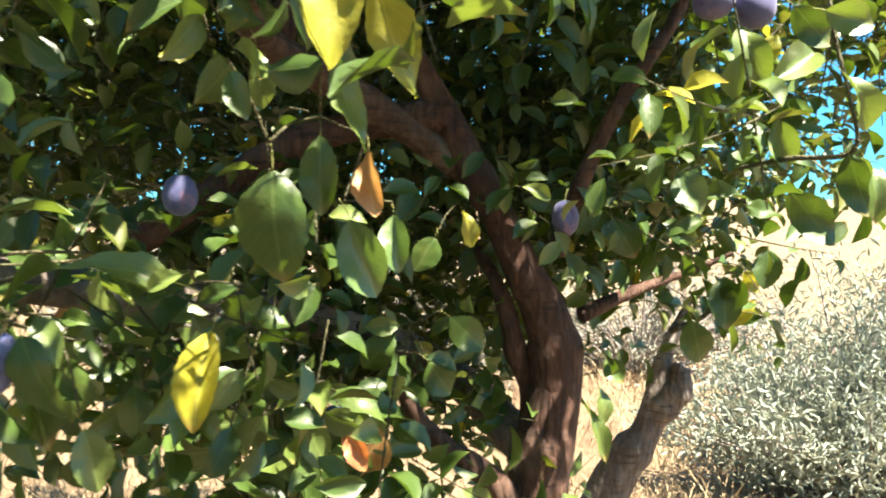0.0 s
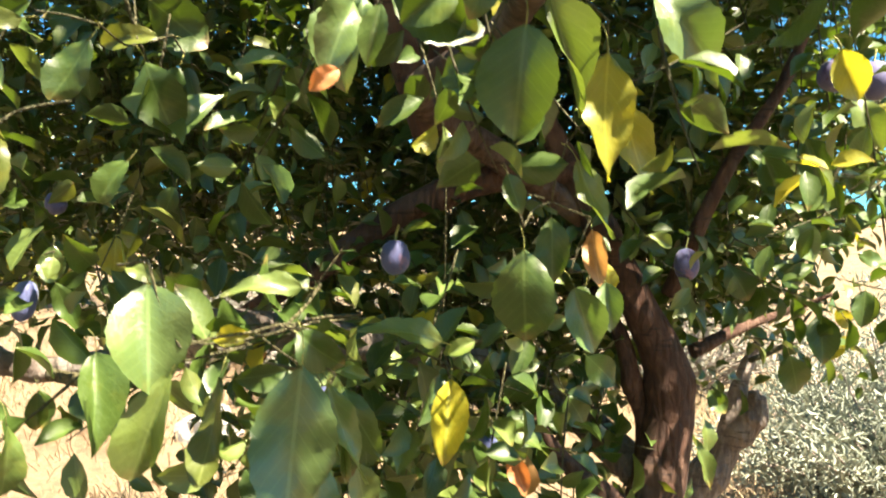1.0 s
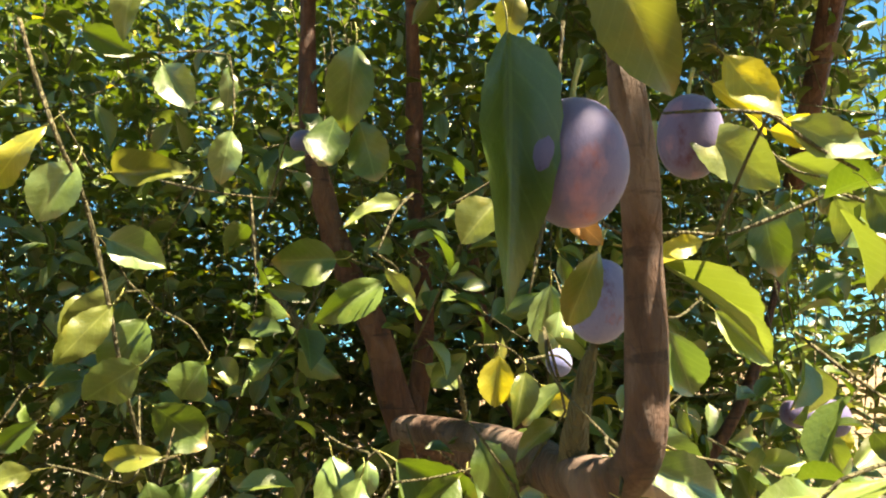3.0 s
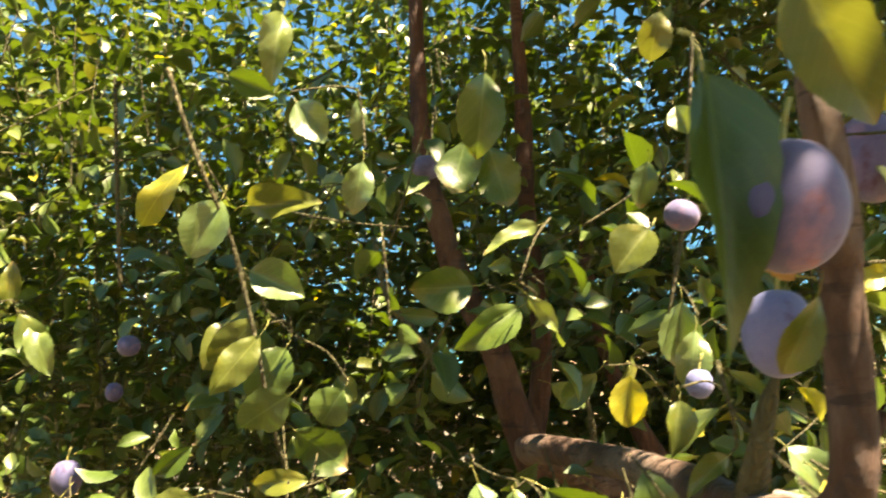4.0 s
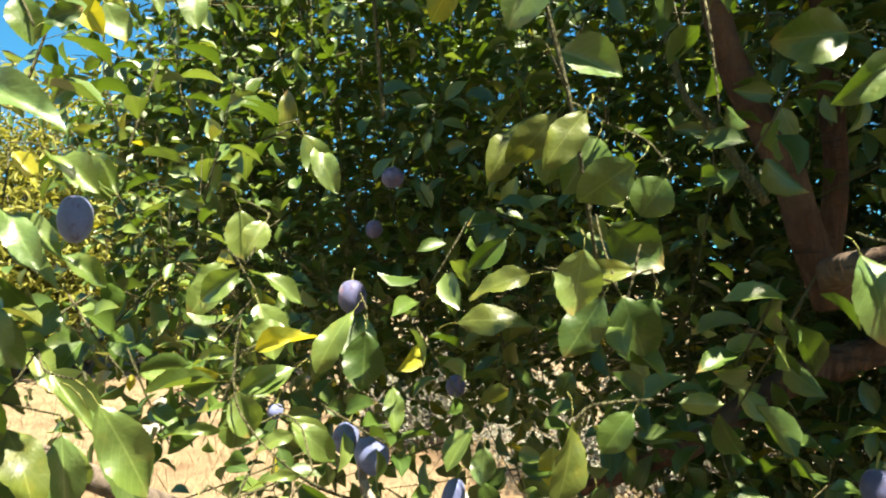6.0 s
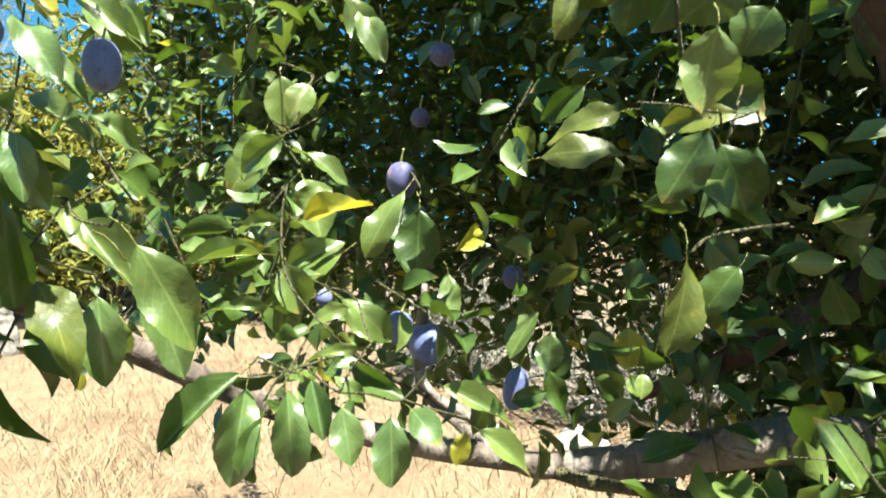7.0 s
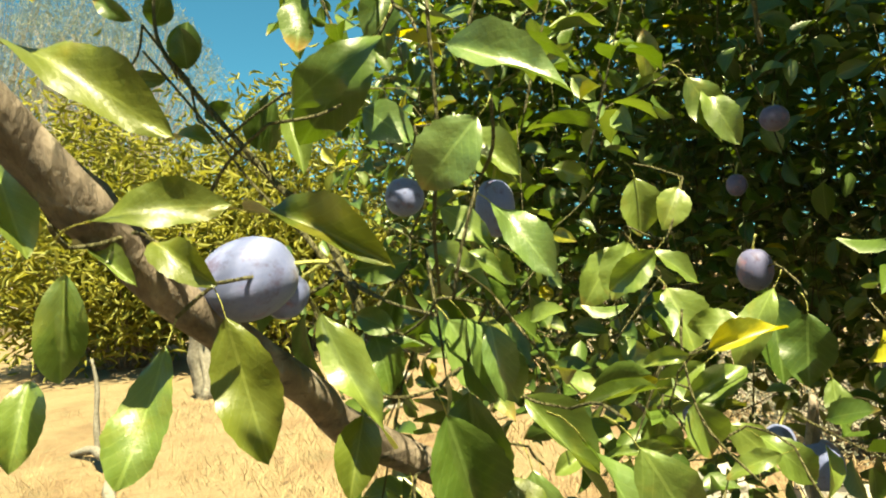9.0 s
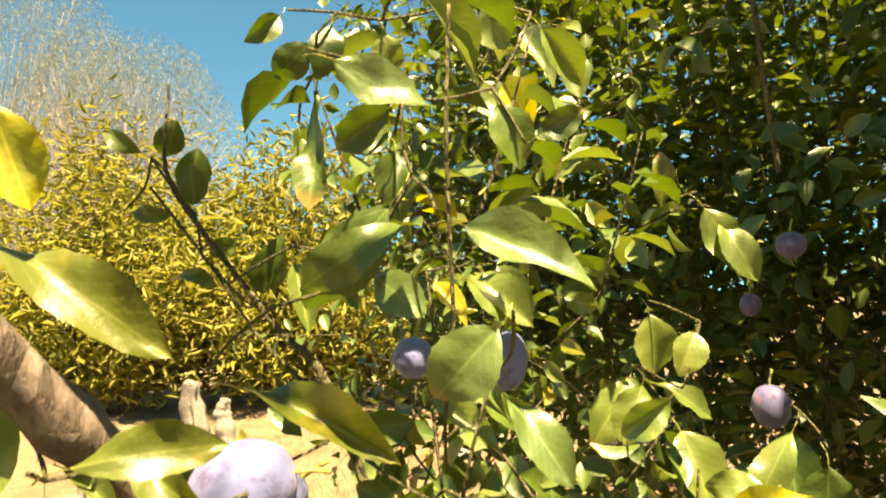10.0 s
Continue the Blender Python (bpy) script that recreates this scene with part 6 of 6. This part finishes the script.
bush("almond_bush", "yellow-green bush with hanging narrow leaves", "bush", (-10.05, 9.35), (2.8, 2.4, 2.75), 16000, "almond", 0.25, 0.2, -0.7, 90, 6)
bush("almond_bush", "yellow-green bush with hanging narrow leaves", "bush", (-11.9, 7.0), (2.5, 2.2, 2.8), 13000, "almond", 0.25, 0.2, -0.7, 90, 7)
bush("almond_bush", "yellow-green bush with hanging narrow leaves", "bush", (-7.4, 10.4), (2.1, 1.7, 1.9), 11000, "almond", 0.18, 0.2, -0.7, 80, 8)


def feathery_tree(centre, height, spread, seed):
    """A tall grey tree, almost bare, of many fine upright twigs."""
    r = random.Random(seed)
    root = tagged(new("bare_tree"), "tall pale grey almost bare tree of fine twigs", "tree")
    root.location = (*centre, land(*centre))
    verts, faces = [], []
    v, f = tube(spline([(0, 0, -0.1, 0.16), (0.1, 0, height * 0.3, 0.12), (0, 0.1, height * 0.55, 0.07), (0, 0, height * 0.8, 0.03)], 4), 8, 0.2)
    part("trunk", mesh_of("trunk", v, f, [BARK_GREY]), root)
    for _ in range(900):
        s, a = r.uniform(0.03, 0.7), r.uniform(0, 6.28)
        out = spread * r.random() ** 0.5 * (0.35 + 0.65 * math.sin(math.pi * (0.15 + s)))
        p = Vector((0.25 * out * math.cos(a), 0.25 * out * math.sin(a), height * s * 0.8))
        q = Vector((out * math.cos(a), out * math.sin(a), height * (s + r.uniform(0.1, 0.3))))
        mid = p.lerp(q, 0.6) + Vector((0, 0, -0.12))
        v, f = tube(spline([(*p, 0.013), (*mid, 0.009), (*q, 0.0035)], 3), 3)
        first = len(verts)
        verts += v
        faces += [tuple(first + i for i in face) for face in f]
    fol = Foliage(0.2, 0.1, 2, 2, 0.9)
    for k in range(52000):
        s, a = r.uniform(0.03, 0.95), r.uniform(0, 6.28)
        out = spread * r.random() ** 0.5 * (0.35 + 0.65 * math.sin(math.pi * (0.1 + 0.85 * s)))
        q = Vector((out * math.cos(a), out * math.sin(a), height * (s + 0.08)))
        fol.add(q, rand_dir(r, 1.2), rand_dir(r, 0.3), r.uniform(0.07, 0.14), r.uniform(0.005, 0.009))
    tagged(part("leaves", fol.build("leaves", [LEAF["grey"]]), root), kind="stuff")
    tagged(part("twig", mesh_of("twig", verts, faces, [BARK_GREY]), root), kind="stuff")


feathery_tree((-16.6, 10.0), 7.6, 3.3, 1)
feathery_tree((-20.0, 8.5), 9.6, 4.2, 2)


# ---- dry grass, stones and dead sticks ----
def dry_grass():
    r = random.Random(5)
    verts, faces = [], []
    n = 0
    while n < 42000:
        a, d = r.uniform(0.4, 3.0), 1.6 + 9.5 * r.random() ** 1.3
        x, y = d * math.cos(a), d * math.sin(a)
        if noise.noise((x * 0.9, y * 0.9, 1.0)) < r.uniform(-0.5, 0.25):
            continue
        z = land(x, y)
        h, lean, w = r.uniform(0.03, 0.16) * (2.4 if noise.noise((x * 2.2, y * 2.2, 4.0)) > 0.38 else 1.0) * (0.5 + 1.2 * abs(noise.noise((x, y, 9.0)))), r.uniform(0, 6.28), r.uniform(0.0015, 0.0035)
        s = r.uniform(0.3, 1.6) * h
        lx, ly = s * math.cos(lean), s * math.sin(lean)
        first = len(verts)
        verts += [(x - w, y, z - 0.005), (x + w, y, z - 0.005), (x + 0.5 * lx + w, y + 0.5 * ly, z + 0.75 * h), (x + 0.5 * lx - w, y + 0.5 * ly, z + 0.75 * h), (x + lx, y + ly, z + h)]
        faces += [(first, first + 1, first + 2, first + 3), (first + 3, first + 2, first + 4)]
        n += 1
    tagged(new("dry_grass", mesh_of("dry_grass", verts, faces, [STRAW])), "cropped dry straw-coloured grass", "grass", kind="stuff")


dry_grass()


def rock(x, y, size, seed):
    bm = bmesh.new()
    bmesh.ops.create_icosphere(bm, subdivisions=3, radius=1.0)
    for v in bm.verts:
        v.co *= 1 + 0.35 * noise.noise(v.co * 1.3 + Vector((seed, 0, 0))) + 0.12 * noise.noise(v.co * 4 + Vector((0, seed, 0)))
    me = bpy.data.meshes.new("rock")
    bm.to_mesh(me)
    bm.free()
    me.materials.append(ROCK)
    ob = tagged(new("rock", me), "weathered pale grey field stone in dry grass", "rock", "field stones")
    ob.location, ob.scale, ob.rotation_euler = (x, y, land(x, y) + size * 0.3), (size, size * 0.8, size * 0.7), (0, 0, seed)


rock(-5.6, 6.2, 0.13, 1)
rock(-5.1, 6.9, 0.11, 2)
rock(-3.5, 7.2, 0.2, 3)
rock(-3.1, 7.5, 0.15, 4)
rock(-6.4, 7.4, 0.14, 5)
rock(-1.25, 4.9, 0.22, 6)
rock(-1.85, 4.7, 0.2, 7)


def dead_stick(x, y, height, lean, seed):
    z = land(x, y)
    rows = [(x, y, z - 0.05, 0.028), (x + lean * 0.3, y, z + height * 0.35, 0.024), (x + lean * 0.5, y + 0.03, z + height * 0.7, 0.02), (x + lean, y, z + height, 0.012)]
    v, f = tube(spline(rows, 5), 8, 0.25, seed, 3)
    tagged(new("dead_stick", mesh_of("dead_stick", v, f, [DEADWOOD])), "bleached dead stick standing in dry ground", "stick", "dead sticks")


dead_stick(-7.1, 3.68, 0.85, -0.05, 1)
dead_stick(-2.9, 6.6, 0.75, -0.06, 2)
dead_stick(-3.15, 6.5, 0.7, 0.05, 3)
dead_stick(-10.6, 8.1, 0.8, 0.03, 4)


def dead_branch(rows, seed):
    """A gnarled bleached branch that lies half in the grass, with a broken fork."""
    root = tagged(new("dead_branch"), "gnarled bleached dead branch lying in dry grass", "branch")
    x, y = rows[0][:2]
    root.location = (x, y, land(x, y))
    path = [(a - x, b - y, c + land(a, b) - land(x, y), w) for a, b, c, w in rows]
    v, f = tube(spline(path, 6), 9, 0.35, seed, 4)
    part("limb", mesh_of("limb", v, f, [DEADWOOD]), root)
    a, b, c, w = path[2]
    v, f = tube(spline([(a, b, c, w * 0.7), (a + 0.1, b + 0.15, c + 0.12, w * 0.6), (a + 0.12, b + 0.32, c + 0.16, w * 0.3)], 4), 7, 0.3, seed + 1, 3)
    part("fork", mesh_of("fork", v, f, [DEADWOOD]), root)


dead_branch([(-7.2, 3.5, 0.02, 0.03), (-6.9, 3.5, 0.1, 0.036), (-6.5, 3.35, 0.14, 0.04), (-6.15, 3.25, 0.12, 0.042), (-5.9, 3.05, 0.03, 0.045), (-5.6, 2.9, 0.0, 0.02)], 7)


def tree_stump(x, y, seed):
    """Two weathered upright stubs of a dead tree, side by side."""
    root = tagged(new("tree_stump"), "weathered pale grey split stump standing in straw", "stump")
    root.location = (x, y, land(x, y))
    for dx, dy, h, w in ((-0.2, -0.1, 0.8, 0.11), (0.16, 0.1, 0.58, 0.09)):
        v, f = tube(spline([(dx, dy, -0.1, w * 1.1), (dx + 0.03, dy, 0.25 * h, w), (dx - 0.03, dy, 0.7 * h, w * 0.9), (dx + 0.02, dy, h, w * 0.7)], 8), 16, 1.3, seed + dx, 6)
        part("stub", mesh_of("stub", v, f, [DEADWOOD]), root)


tree_stump(-8.05, 5.85, 3)
